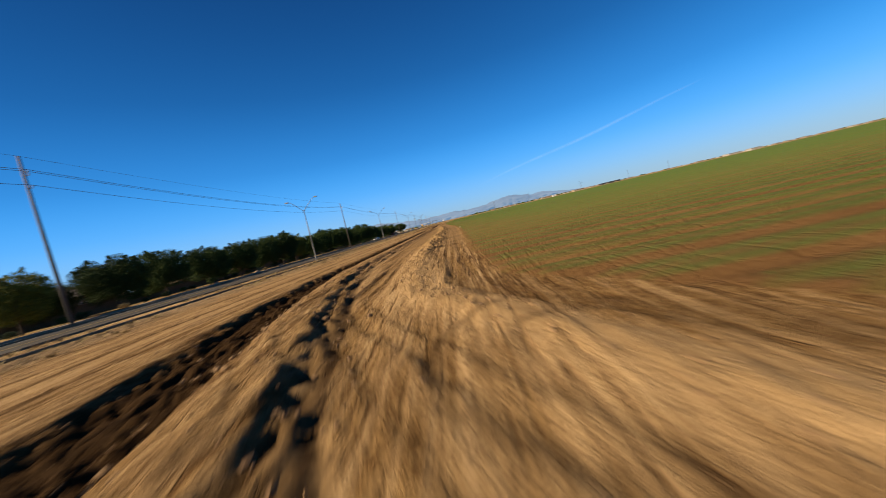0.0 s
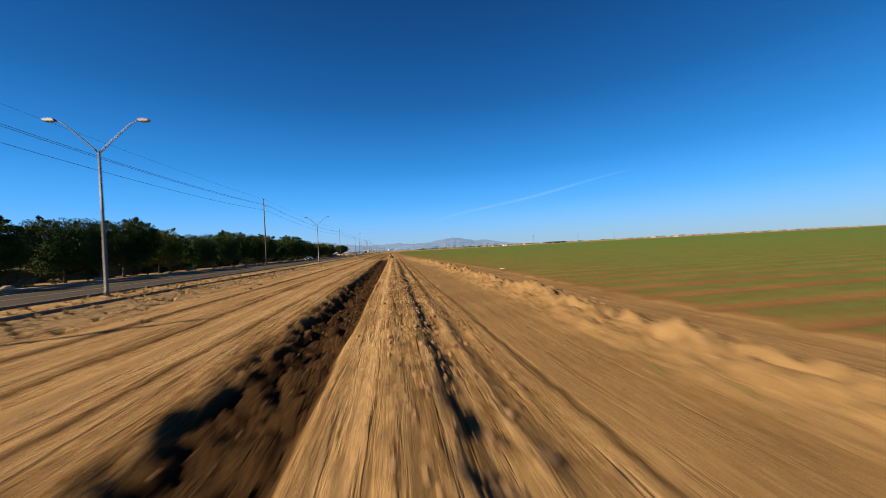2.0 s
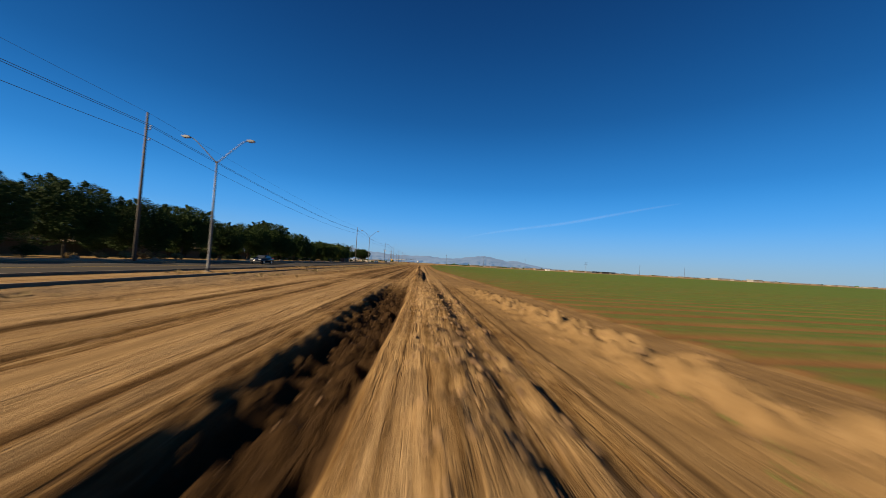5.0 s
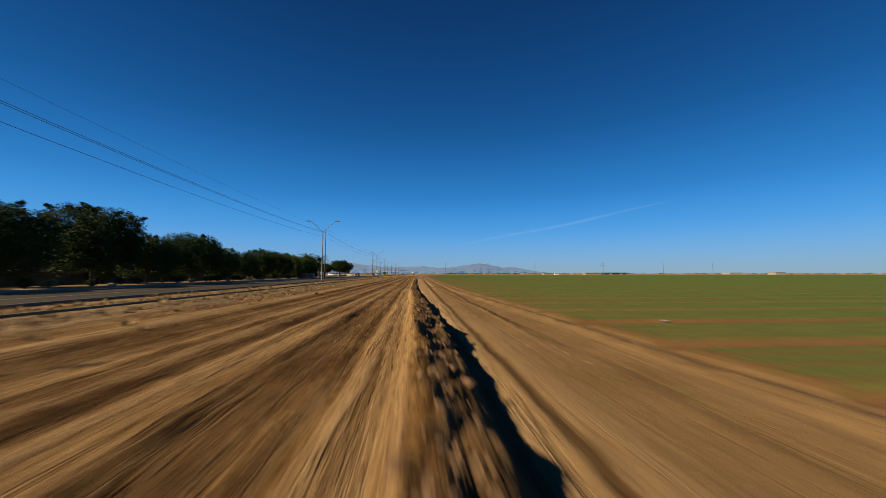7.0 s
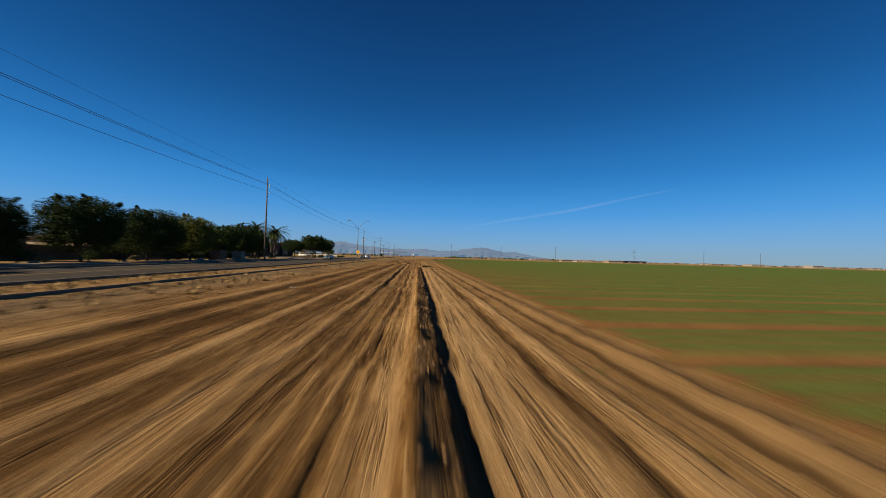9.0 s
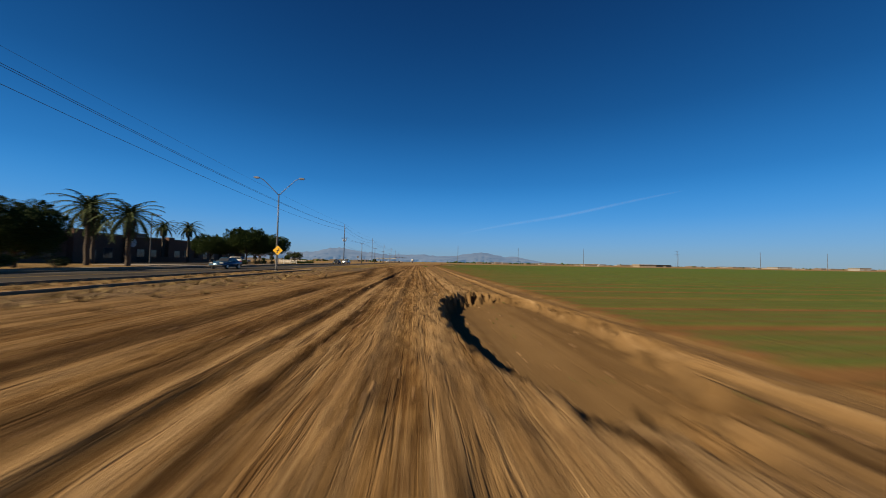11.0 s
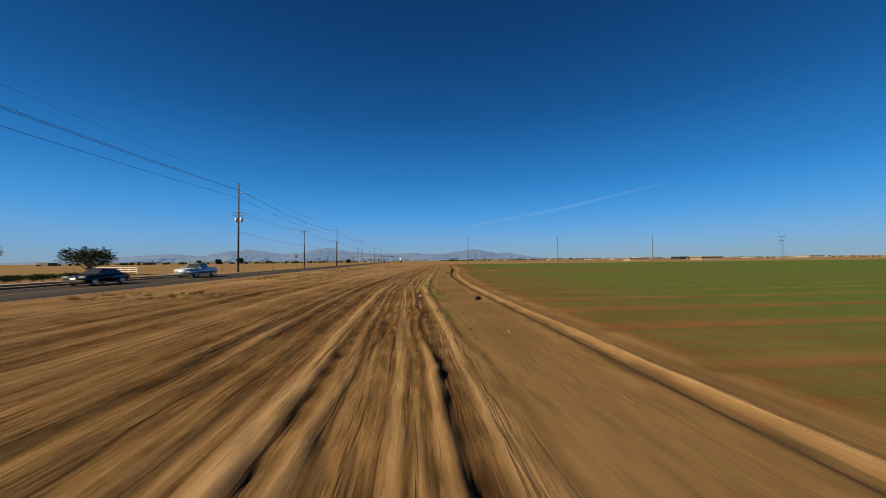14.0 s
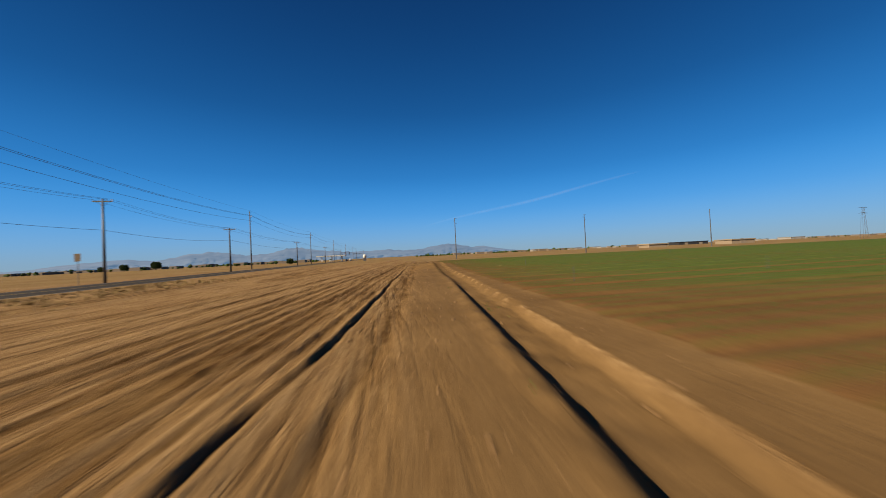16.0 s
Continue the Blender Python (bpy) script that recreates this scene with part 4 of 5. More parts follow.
def broadleaf(seed, tall, wide, mat, leaves, label, size=0.42, low=0.9):
    r = random.Random(seed)
    th = empty("tree", 0, 0)
    bm = tubed([(0, 0, -0.2), (0.05, 0.02, tall * 0.12), (0.0, 0.08, tall * 0.25), (0.1, 0, tall * 0.42)], [0.21, 0.16, 0.14, 0.09], 8)
    blobs = []
    for i in range(9):
        a, k = i * 2.4 + r.random(), 0.35 + 0.5 * r.random()
        h0 = tall * (0.16 + 0.16 * r.random())
        tip = (math.cos(a) * wide * 0.5 * k, math.sin(a) * wide * 0.5 * k, tall * (0.4 + 0.35 * r.random()))
        mid = (tip[0] * 0.45, tip[1] * 0.45, (h0 + tip[2]) / 2 - 0.1)
        add_tube(bm, [(0.02, 0.02, h0), mid, tip], [0.085, 0.055, 0.02], 6)
    mid, half = low + (tall - low) * 0.47, (tall - low) * 0.5
    for i in range(40):
        # clumps of foliage packed into an uneven dome
        a, e = i * 2.4 + 0.7 * r.random(), math.asin(max(-1, min(1, -0.85 + 1.8 * (i + r.random()) / 40)))
        rad = wide * (0.11 + 0.08 * r.random())
        k = 0.82 + 0.22 * r.random()
        out = (wide * 0.5 - rad) * k * math.cos(e) ** 0.7
        blobs.append((math.cos(a) * out, math.sin(a) * out, mid + (half - rad * 0.75) * k * math.sin(e), rad))
    for i in range(10):
        a, k = r.random() * 6.283, r.random()
        blobs.append((math.cos(a) * wide * 0.2 * k, math.sin(a) * wide * 0.2 * k, mid + half * (0.7 * r.random() - 0.4), wide * 0.17))
    for i in range(70):
        # ragged sprays that stand out of the crown, mostly upwards
        b = blobs[r.randrange(40)]
        a, e = r.random() * 6.283, -0.1 + 1.3 * r.random()
        d = Vector((math.cos(a) * math.cos(e), math.sin(a) * math.cos(e), math.sin(e)))
        for j, k in enumerate((0.85, 1.0, 1.1)):
            q = Vector(b[:3]) + d * b[3] * k
            blobs.append((q.x, q.y, q.z, wide * (0.034 - 0.008 * j)))
    part("trunk", bm, BARK, th, "grey brown trunk and limbs", True)
    part("crown", leaf_mesh("crown", blobs, leaves, size, mat, seed), None, th, "uneven crown of small leaves")
    return tagged(th, label, "tree")


def place_trees(kinds, spots, group):
    first = {}
    for i, (k, x, y, s) in enumerate(spots):
        m = pose(x, y, 0, 0, 0, (i * 137) % 360) @ Matrix.Diagonal((s, s, s * (0.96 + 0.08 * ((i * 7) % 5) / 4), 1))
        if k not in first:
            first[k] = kinds[k]
            kinds[k].matrix_basis = m
            tagged(kinds[k], group=group)
        else:
            c = copy_thing(kinds[k], m)
            c.matrix_basis = m


ash = "dense dark green ash tree in the planted roadside strip"
KINDS = {
    "a": broadleaf(11, 8.6, 9.4, LEAF, 64000, ash, 0.19, 0.6),
    "b": broadleaf(12, 8.2, 8.9, LEAF, 62000, ash, 0.19, 0.6),
    "c": broadleaf(13, 8.9, 10.0, LEAF, 66000, ash, 0.19, 0.5),
    "d": broadleaf(15, 8.6, 10.0, LEAF, 60000, ash, 0.19, 2.3),
    "y": broadleaf(14, 8.4, 8.6, LEAF_Y, 40000, "ash tree with yellowing leaves in the roadside strip", 0.22, 0.6),
}
SPOTS = [("b", -42.5, 17, 0.9), ("a", -42, 28, 0.9), ("y", -43, 39, 0.86), ("b", -41.5, 49, 1), ("a", -42.5, 58.5, 0.95), ("c", -42, 68, 0.95), ("b", -42, 78, 1), ("c", -42, 88, 0.98),
         ("a", -41.5, 97, 1.12), ("y", -42.5, 107, 1.02), ("b", -41.5, 116.5, 1), ("c", -42, 126, 0.98), ("a", -42.5, 136, 1.1), ("b", -42, 145.5, 1.14), ("a", -42, 155, 1.12), ("b", -42, 166, 1.08), ("c", -42, 177.5, 1.05),
         ("a", -42, 188.5, 1.22), ("b", -42.5, 198, 1.02), ("c", -42, 207.5, 1.06), ("a", -42, 216.5, 0.92), ("b", -42, 226, 0.86), ("a", -42, 236, 0.95), ("c", -41.5, 245.5, 0.97), ("y", -42, 256, 1), ("b", -42, 264.5, 0.95),
         ("a", -42.5, 273.5, 0.98), ("b", -44, 283, 0.92), ("d", -49, 326.5, 0.84), ("d", -42.3, 329, 1.04), ("d", -43.5, 336.5, 0.9), ("d", -42.7, 344.5, 1), ("d", -54, 343, 0.8)] + [("abc"[i % 3], -48.6 - (i % 2), 12 + 17.0 * i, 0.6 + 0.06 * (i % 3)) for i in range(16)]
place_trees(KINDS, SPOTS, "ash trees along the road")
tree = broadleaf(21, 4.4, 7.4, SHRUB, 4500, "small sparse desert tree beside the driveway", 0.28, 1.6)
tree.matrix_basis = pose(-50.5, 385.5, 0)
tree = broadleaf(22, 6.2, 6.5, RUSSET, 1800, "sparse tree with russet leaves beside the brick building", 0.3, 1.4)
tree.matrix_basis = pose(-62, 381, 0)


def palm(x, y, tall, seed, size=1.0):
    r = random.Random(seed)
    th = empty("palm_tree", x, y)
    n = 14
    part("trunk", tubed([(0.06 * math.sin(i), 0, -0.2 + tall * i / n) for i in range(n + 1)], [0.34 - 0.08 * i / n + 0.025 * (i % 2) for i in range(n + 1)], 9), BARK, th, "ringed palm trunk")
    for i in range(40):
        a, up = i * 2.399, 1.2 - 1.7 * (i / 39)
        L = (2.9 + 0.5 * r.random()) * size
        bm = bmesh.new()
        spine, p, ang = [], Vector((0, 0, tall)), up
        for k in range(8):
            spine.append(p.copy())
            p = p + Vector((math.cos(a) * math.cos(ang), math.sin(a) * math.cos(ang), math.sin(ang))) * (L / 7)
            ang -= 0.2
        side = Vector((-math.sin(a), math.cos(a), 0))
        add_tube(bm, spine, [0.035 - 0.004 * k for k in range(8)], 4)
        for k in range(1, 8):
            for s in (-1, 1):
                for h in (0.0, 0.5):
                    b0 = spine[k - 1].lerp(spine[k], h)
                    out = (side * s * (0.72 - 0.05 * k) + Vector((0, 0, -0.16))) * size + (spine[k] - spine[k - 1]) * 0.8
                    w = (spine[k] - spine[k - 1]) * 0.5
                    bm.faces.new([bm.verts.new(q) for q in (b0, b0 + out * 0.6 + w * 0.6, b0 + out, b0 + w)])
        part("frond", bm, PALM, th)
    for i in range(16):
        a = i * 2.399 + 0.4
        L = (1.3 + 0.5 * r.random()) * size
        bm = bmesh.new()
        q = [Vector((math.cos(a) * 0.25, math.sin(a) * 0.25, tall - 0.1)), Vector((math.cos(a) * 0.75, math.sin(a) * 0.75, tall - 0.35)), Vector((math.cos(a) * 0.6, math.sin(a) * 0.6, tall - 0.35 - L))]
        side = Vector((-math.sin(a), math.cos(a), 0)) * 0.28
        add_tube(bm, q, [0.04, 0.03, 0.015], 4)
        for k in range(5):
            p = q[1].lerp(q[2], k / 5)
            for sgn in (-1, 1):
                bm.faces.new([bm.verts.new(v) for v in (p, p + side * sgn + Vector((0, 0, -0.22)), p + side * sgn * 0.7 + Vector((0, 0, -0.5)), p + Vector((0, 0, -0.14)))])
        part("dead_frond", bm, BARK, th, "hanging dry brown frond")
    return tagged(th, "date palm with a thick trunk and arching fronds", "palm tree", "palms before the brick building")


palm(-66.3, 336.2, 9.0, 1, 1.15)
palm(-62.4, 339.8, 9.2, 2, 1.15)
palm(-44.0, 297.3, 7.3, 3, 1.5)
palm(-49.4, 297.0, 8.3, 4, 1.5)
palm(-60.0, 310.0, 7.4, 5, 1.1)


def shrub(seed, w, h, mat, label):
    r = random.Random(seed)
    th = empty("shrub", 0, 0)
    blobs = [((r.random() - 0.5) * w * 0.7, (r.random() - 0.5) * w * 0.7, h * (0.3 + 0.35 * r.random()), h * (0.3 + 0.15 * r.random())) for i in range(7)]
    bm = bmesh.new()
    for i in range(5):
        a = i * 1.26
        add_tube(bm, [(0, 0, -0.05), (math.cos(a) * w * 0.2, math.sin(a) * w * 0.2, h * 0.6)], [0.03, 0.01], 4)
    part("stems", bm, BARK, th, "thin woody stems")
    part("foliage", leaf_mesh("foliage", blobs, 500, 0.2, mat, seed), None, th, "small grey green leaves")
    return tagged(th, label, "shrub", "shrubs in the planted strip")


sh = [shrub(31, 1.8, 1.1, SHRUB, "rounded grey green shrub under the roadside trees"), shrub(32, 1.4, 0.9, STRAW, "dry tan bunch grass in the planted strip"), shrub(33, 2.2, 1.4, LEAF, "dark green shrub under the roadside trees")]
r = random.Random(5)
first = [True] * 3
for i in range(74):
    y = 8 + i * 3.75 + r.random() * 2
    if 298 < y < 314 or 343 < y < 353:
        continue
    k = r.choice((0, 0, 1, 2, 2))
    m = pose(-38.5 - 1.6 * r.random(), y, 0, 0, 0, r.random() * 360) @ Matrix.Scale(0.7 + 0.6 * r.random(), 4)
    if first[k]:
        sh[k].matrix_basis, first[k] = m, False
    else:
        copy_thing(sh[k], m).matrix_basis = m
for y in (316, 322, 329, 335, 341):
    m = pose(-39.5 - 2 * r.random(), y, 0, 0, 0, r.random() * 360) @ Matrix.Scale(0.9 + 0.5 * r.random(), 4)
    copy_thing(sh[r.choice((0, 1))], m).matrix_basis = m
# low clipped hedge before the driveway
for i in range(18):
    m = pose(-40.2 + 0.3 * r.random(), 354 + 1.15 * i, 0, 0, 0, r.random() * 360) @ Matrix.Diagonal((0.95, 0.95, 0.62 + 0.08 * r.random(), 1))
    tagged(copy_thing(sh[2], m), "low dark green shrub clipped into a hedge", "shrub", "shrubs of the hedge").matrix_basis = m


def boulder(x, y, s, seed):
    bm = bmesh.new()
    bmesh.ops.create_icosphere(bm, subdivisions=2, radius=s)
    r = random.Random(seed)
    ax = [Vector((r.random() - .5, r.random() - .5, r.random() - .5)) * 3 for i in range(3)]
    for v in bm.verts:
        v.co *= 1 + 0.3 * noise.noise(v.co * 1.6 / s + ax[0])
        v.co.z *= 0.6
    ob = part("boulder", bm, ROCKS)
    ob.location = (x, y, s * 0.3)
    return tagged(ob, "pale weathered boulder in the planted strip", "boulder", "boulders in the planted strip")


for i in range(16):
    boulder(-37.4 - 0.6 * r.random(), 60 + i * 13.5 + 5 * r.random(), 0.28 + 0.25 * r.random(), i)


# ---- houses and walls behind the trees ----
def estate_wall(y0, y1):
    th = tagged(empty("boundary_wall", -51, y0), "brown block boundary wall behind the trees", "wall")
    n = int((y1 - y0) / 6)
    for i in range(n):
        part("panel", boxed(-0.1, 0.1, i * 6 + 0.2, i * 6 + 5.8, -0.2, 1.8), BLOCKWALL, th)
        part("pier", boxed(-0.2, 0.2, i * 6 - 0.2, i * 6 + 0.2, -0.2, 2.0, 0.02), BLOCKWALL, th)
    part("coping", boxed(-0.14, 0.14, 0.2, n * 6 - 0.2, 1.802, 1.88, 0.015), CONCRETE, th)


estate_wall(-10, 290)


def house(x, y, w, d, eave, ridge, turn):
    th = empty("house", x, y, 0, turn)
    part("wall", boxed(-w / 2, w / 2, -d / 2, d / 2, -0.2, eave), STUCCO, th, "tan stucco walls")
    o = 0.6
    bm = bmesh.new()
    e = [bm.verts.new(p) for p in ((-w / 2 - o, -d / 2 - o, eave), (w / 2 + o, -d / 2 - o, eave), (w / 2 + o, d / 2 + o, eave), (-w / 2 - o, d / 2 + o, eave))]
    e2 = [bm.verts.new(v.co + Vector((0, 0, 0.18))) for v in e]
    k = [bm.verts.new(p) for p in ((0, -d / 2 + w / 2.2, ridge), (0, d / 2 - w / 2.2, ridge))]
    bm.faces.new(e[::-1])
    for i in range(4):
        bm.faces.new((e[i], e[(i + 1) % 4], e2[(i + 1) % 4], e2[i]))
    bm.faces.new((e2[0], e2[1], k[0]))
    bm.faces.new((e2[1], e2[2], k[1], k[0]))
    bm.faces.new((e2[2], e2[3], k[1]))
    bm.faces.new((e2[3], e2[0], k[0], k[1]))
    part("roof", bm, ROOFTILE, th, "grey brown tiled hip roof")
    for i in range(3):
        yy = -d / 2 + d * (i + 0.5) / 3
        win = part("window", boxed(w / 2 - 0.02, w / 2 + 0.05, yy - 0.75, yy + 0.75, 1.0, 2.2, 0.01), WHITE, th, "white framed window")
        part("pane", boxed(w / 2 + 0.03, w / 2 + 0.056, yy - 0.66, yy - 0.03, 1.08, 2.12), GLASS, win)
        part("pane", boxed(w / 2 + 0.03, w / 2 + 0.056, yy + 0.03, yy + 0.66, 1.08, 2.12), GLASS, win)
    return tagged(th, "tan stucco house with a tiled hip roof behind the wall", "house", "houses behind the wall")


for y, hh in ((18, 5.2), (58, 5.4), (86, 5.0), (114, 6.0), (141, 6.6), (168, 5.2), (196, 5.0), (236, 5.7), (262, 5.0)):
    house(-62, y, 11, 16, 3.1, hh, 0)

# ---- brick building ----
th = tagged(empty("brick_building", -70, 300), "long low brown brick building with piers and flat parapet", "building")
part("wall", boxed(-18, 0, 0, 86, -0.2, 6.0), BRICK, th, "brown brick walls")
part("parapet", boxed(-18.15, 0.15, -0.15, 86.15, 6.002, 6.35, 0.03), CONCRETE, th, "pale concrete parapet cap")
for y in (4, 17, 30, 43, 56, 69, 82):
    part("pier", boxed(0.002, 1.2, y - 1.1, y + 1.1, -0.2, 7.4 if y == 30 else 6.7, 0.03), BRICK, th, "brick pier")
for y in (8, 12, 21, 25, 34, 38, 47, 51, 60, 64, 73, 77):
    win = part("window", boxed(-0.1, 0.06, y - 1.2, y + 1.2, 0.9, 3.2, 0.02), BLACK, th, "dark framed window")
    part("pane", boxed(0.03, 0.075, y - 1.1, y - 0.04, 1.0, 3.1), GLASS, win)
    part("pane", boxed(0.03, 0.075, y + 0.04, y + 1.1, 1.0, 3.1), GLASS, win)
bm = bmesh.new()
bmesh.ops.create_cone(bm, cap_ends=True, segments=24, radius1=1.0, radius2=1.0, depth=0.1)
bmesh.ops.rotate(bm, cent=(0, 0, 0), matrix=Matrix.Rotation(radians(90), 3, "Y"), verts=bm.verts[:])
bmesh.ops.translate(bm, vec=(1.27, 30, 4.6), verts=bm.verts[:])
part("emblem", bm, WHITE, th, "pale round emblem")
part("rooftop_unit", boxed(-9, -6, 40, 44, 6.352, 7.6, 0.05), STEEL, th, "metal rooftop unit")
part("low_wall", boxed(4.0, 4.3, 32, 52, -0.2, 1.3, 0.03), BRICK, th, "low brick screen wall")
th = tagged(empty("car_park_lamp", -58, 320.7), "tall grey car park lamp with one square head", "lamp")
part("pole", tubed([(0, 0, -0.1), (0, 0, 10.4)], [0.12, 0.08], 8), STEEL, th)
part("arm", boxed(0, 1.5, -0.05, 0.05, 10.3, 10.4, 0.01), STEEL, th)
part("head", boxed(1.0, 1.9, -0.2, 0.2, 10.2, 10.3, 0.02), LAMPHEAD, th)
th = tagged(empty("utility_box", -36.9, 262.5), "tan metal utility box beside the pavement", "utility box")
part("body", boxed(-0.8, 0.8, -0.9, 0.9, 0.0, 1.7, 0.03), SAND, th)
part("plinth", boxed(-0.9, 0.9, -1.0, 1.0, -0.15, -0.002), CONCRETE, th)
th = tagged(empty("utility_box", -37.5, 256.5), "brown block screen beside the pavement", "utility box")
part("body", boxed(-0.9, 0.9, -1.1, 1.1, 0.0, 1.8, 0.03), BRICK, th)


def rail_fence(x0, y0, x1, y1, n):
    th = tagged(empty("rail_fence", x0, y0), "white painted rail fence along the driveway", "fence")
    dx, dy = (x1 - x0) / n, (y1 - y0) / n
    for i in range(n + 1):
        part("post", boxed(dx * i - 0.08, dx * i + 0.08, dy * i - 0.08, dy * i + 0.08, -0.2, 1.25, 0.01), WHITE, th)
    for h in (0.4, 0.75, 1.1):
        part("rail", tubed([(0, 0, h), (dx * n, dy * n, h)], [0.06, 0.06], 4), WHITE, th)


rail_fence(-38.5, 352.5, -44.5, 353.5, 3)
rail_fence(-48, 392, -62, 400, 6)


# ---- vehicles ----
def wheel(th, x, y, r):
    bm = bmesh.new()
    bmesh.ops.create_cone(bm, cap_ends=True, segments=20, radius1=r, radius2=r, depth=0.24)
    bmesh.ops.bevel(bm, geom=[e for e in bm.edges if len(e.link_faces) == 2 and any(len(f.verts) > 4 for f in e.link_faces)], offset=0.04, segments=2, affect="EDGES")
    bmesh.ops.rotate(bm, cent=(0, 0, 0), matrix=Matrix.Rotation(radians(90), 3, "X"), verts=bm.verts[:])
    bmesh.ops.translate(bm, vec=(x, y, r), verts=bm.verts[:])
    w = part("wheel", bm, TYRE, th, "black tyre", True)
    bm = bmesh.new()
    bmesh.ops.create_cone(bm, cap_ends=True, segments=16, radius1=r * 0.62, radius2=r * 0.62, depth=0.26)
    bmesh.ops.rotate(bm, cent=(0, 0, 0), matrix=Matrix.Rotation(radians(90), 3, "X"), verts=bm.verts[:])
    bmesh.ops.translate(bm, vec=(x, y, r), verts=bm.verts[:])
    part("rim", bm, RIM, w, "alloy rim")


def vehicle(name, x, y, turn, outline, cabin, glass, wheels, r, half, mat, label, z=-0.03):
    """Length runs along local x, nose towards +x."""
    th = empty(name, x, y, z, turn)
    bm = bmesh.new()
    add_profile(bm, outline, -half, half)
    bmesh.ops.bevel(bm, geom=bm.edges[:], offset=0.06, segments=2, affect="EDGES")
    part("body", bm, mat, th, "", True)
    bm = bmesh.new()
    add_profile(bm, cabin, -half + 0.12, half - 0.12)
    for v in bm.verts:
        if v.co.z > cabin[0][1] + 0.2:
            v.co.y *= 0.84
    bmesh.ops.bevel(bm, geom=bm.edges[:], offset=0.05, segments=2, affect="EDGES")
    cab = part("cabin", bm, mat, th, "", True)
    for g in glass:
        for s in (-1, 1):
            bm = bmesh.new()
            zs = [p[1] for p in g]
            quad = [bm.verts.new((px, s * ((half - 0.105) * (1 - 0.16 * (pz - cabin[0][1]) / (cabin[1][1] - cabin[0][1])) + 0.012), pz)) for px, pz in g]
            f = bm.faces.new(quad)
            r2 = bmesh.ops.extrude_face_region(bm, geom=[f])
            for v in r2["geom"]:
                if isinstance(v, bmesh.types.BMVert):
                    v.co.y -= s * 0.02
            part("side_window", bm, GLASS, cab)
    (bx0, bz0), (bx1, bz1), (bx2, bz2), (bx3, bz3) = cabin[0], cabin[1], cabin[-2], cabin[-1]
    for (ax, az), (cx2, cz2), nm in (((bx0, bz0), (bx1, bz1), "rear_window"), ((bx3, bz3), (bx2, bz2), "windscreen")):
        bm = bmesh.new()
        out = -0.02 if nm == "rear_window" else 0.02
        ws = half - 0.25
        a, b = (ax + (cx2 - ax) * 0.14 + out, az + (cz2 - az) * 0.14 + 0.015), (ax + (cx2 - ax) * 0.86 + out, az + (cz2 - az) * 0.86 + 0.015)
        q = [bm.verts.new(p) for p in ((a[0], -ws, a[1]), (a[0], ws, a[1]), (b[0], ws * 0.86, b[1]), (b[0], -ws * 0.86, b[1]))]
        f = bm.faces.new(q)
        r2 = bmesh.ops.extrude_face_region(bm, geom=[f])
        for v in r2["geom"]:
            if isinstance(v, bmesh.types.BMVert):
                v.co.x -= out * 1.5
        part(nm, bm, GLASS, cab)
    nose, tail = max(p[0] for p in outline), min(p[0] for p in outline)
    for s in (-1, 1):
        part("headlight", boxed(nose - 0.12, nose + 0.015, s * (half - 0.28) - 0.2, s * (half - 0.28) + 0.2, 0.68, 0.86, 0.02), LENS, th, "clear headlight")
        part("tail_light", boxed(tail - 0.015, tail + 0.1, s * (half - 0.2) - 0.1, s * (half - 0.2) + 0.1, 0.75, 1.0, 0.02), REDM, th, "red tail light")
        part("mirror", boxed(cabin[-1][0] - 0.25, cabin[-1][0] - 0.1, s * (half + 0.08) - 0.1, s * (half + 0.08) + 0.1, cabin[0][1] - 0.02, cabin[0][1] + 0.14, 0.02), mat, th)
    part("bumper", boxed(nose - 0.15, nose + 0.05, -half + 0.1, half - 0.1, 0.32, 0.52, 0.03), BLACK, th, "dark bumper")
    for wx in wheels:
        for s in (-1, 1):
            wheel(th, wx, s * (half - 0.1), r)
    return tagged(th, label, "car")


PICKUP = dict(outline=[(-2.9, 0.45), (2.85, 0.42), (2.9, 0.95), (2.75, 1.12), (1.1, 1.2), (-0.85, 1.2), (-0.9, 1.22), (-2.9, 1.22)],
              cabin=[(-0.95, 1.15), (-0.8, 1.86), (0.45, 1.88), (1.25, 1.15)], glass=[[(-0.75, 1.28), (-0.68, 1.72), (-0.15, 1.74), (-0.15, 1.28)], [(-0.07, 1.28), (-0.07, 1.74), (0.4, 1.74), (0.9, 1.28)]],
              wheels=(-1.85, 1.85), r=0.4, half=0.98)
SEDAN = dict(outline=[(-2.3, 0.35), (2.25, 0.32), (2.3, 0.68), (2.1, 0.82), (0.9, 0.93), (-1.5, 0.98), (-2.25, 0.95), (-2.32, 0.7)],
             cabin=[(-1.9, 0.9), (-1.05, 1.42), (0.15, 1.46), (1.1, 0.88)], glass=[[(-1.45, 1.0), (-0.95, 1.34), (-0.4, 1.36), (-0.4, 0.99)], [(-0.32, 0.99), (-0.32, 1.36), (0.1, 1.36), (0.75, 0.97)]],
             wheels=(-1.4, 1.4), r=0.33, half=0.9)
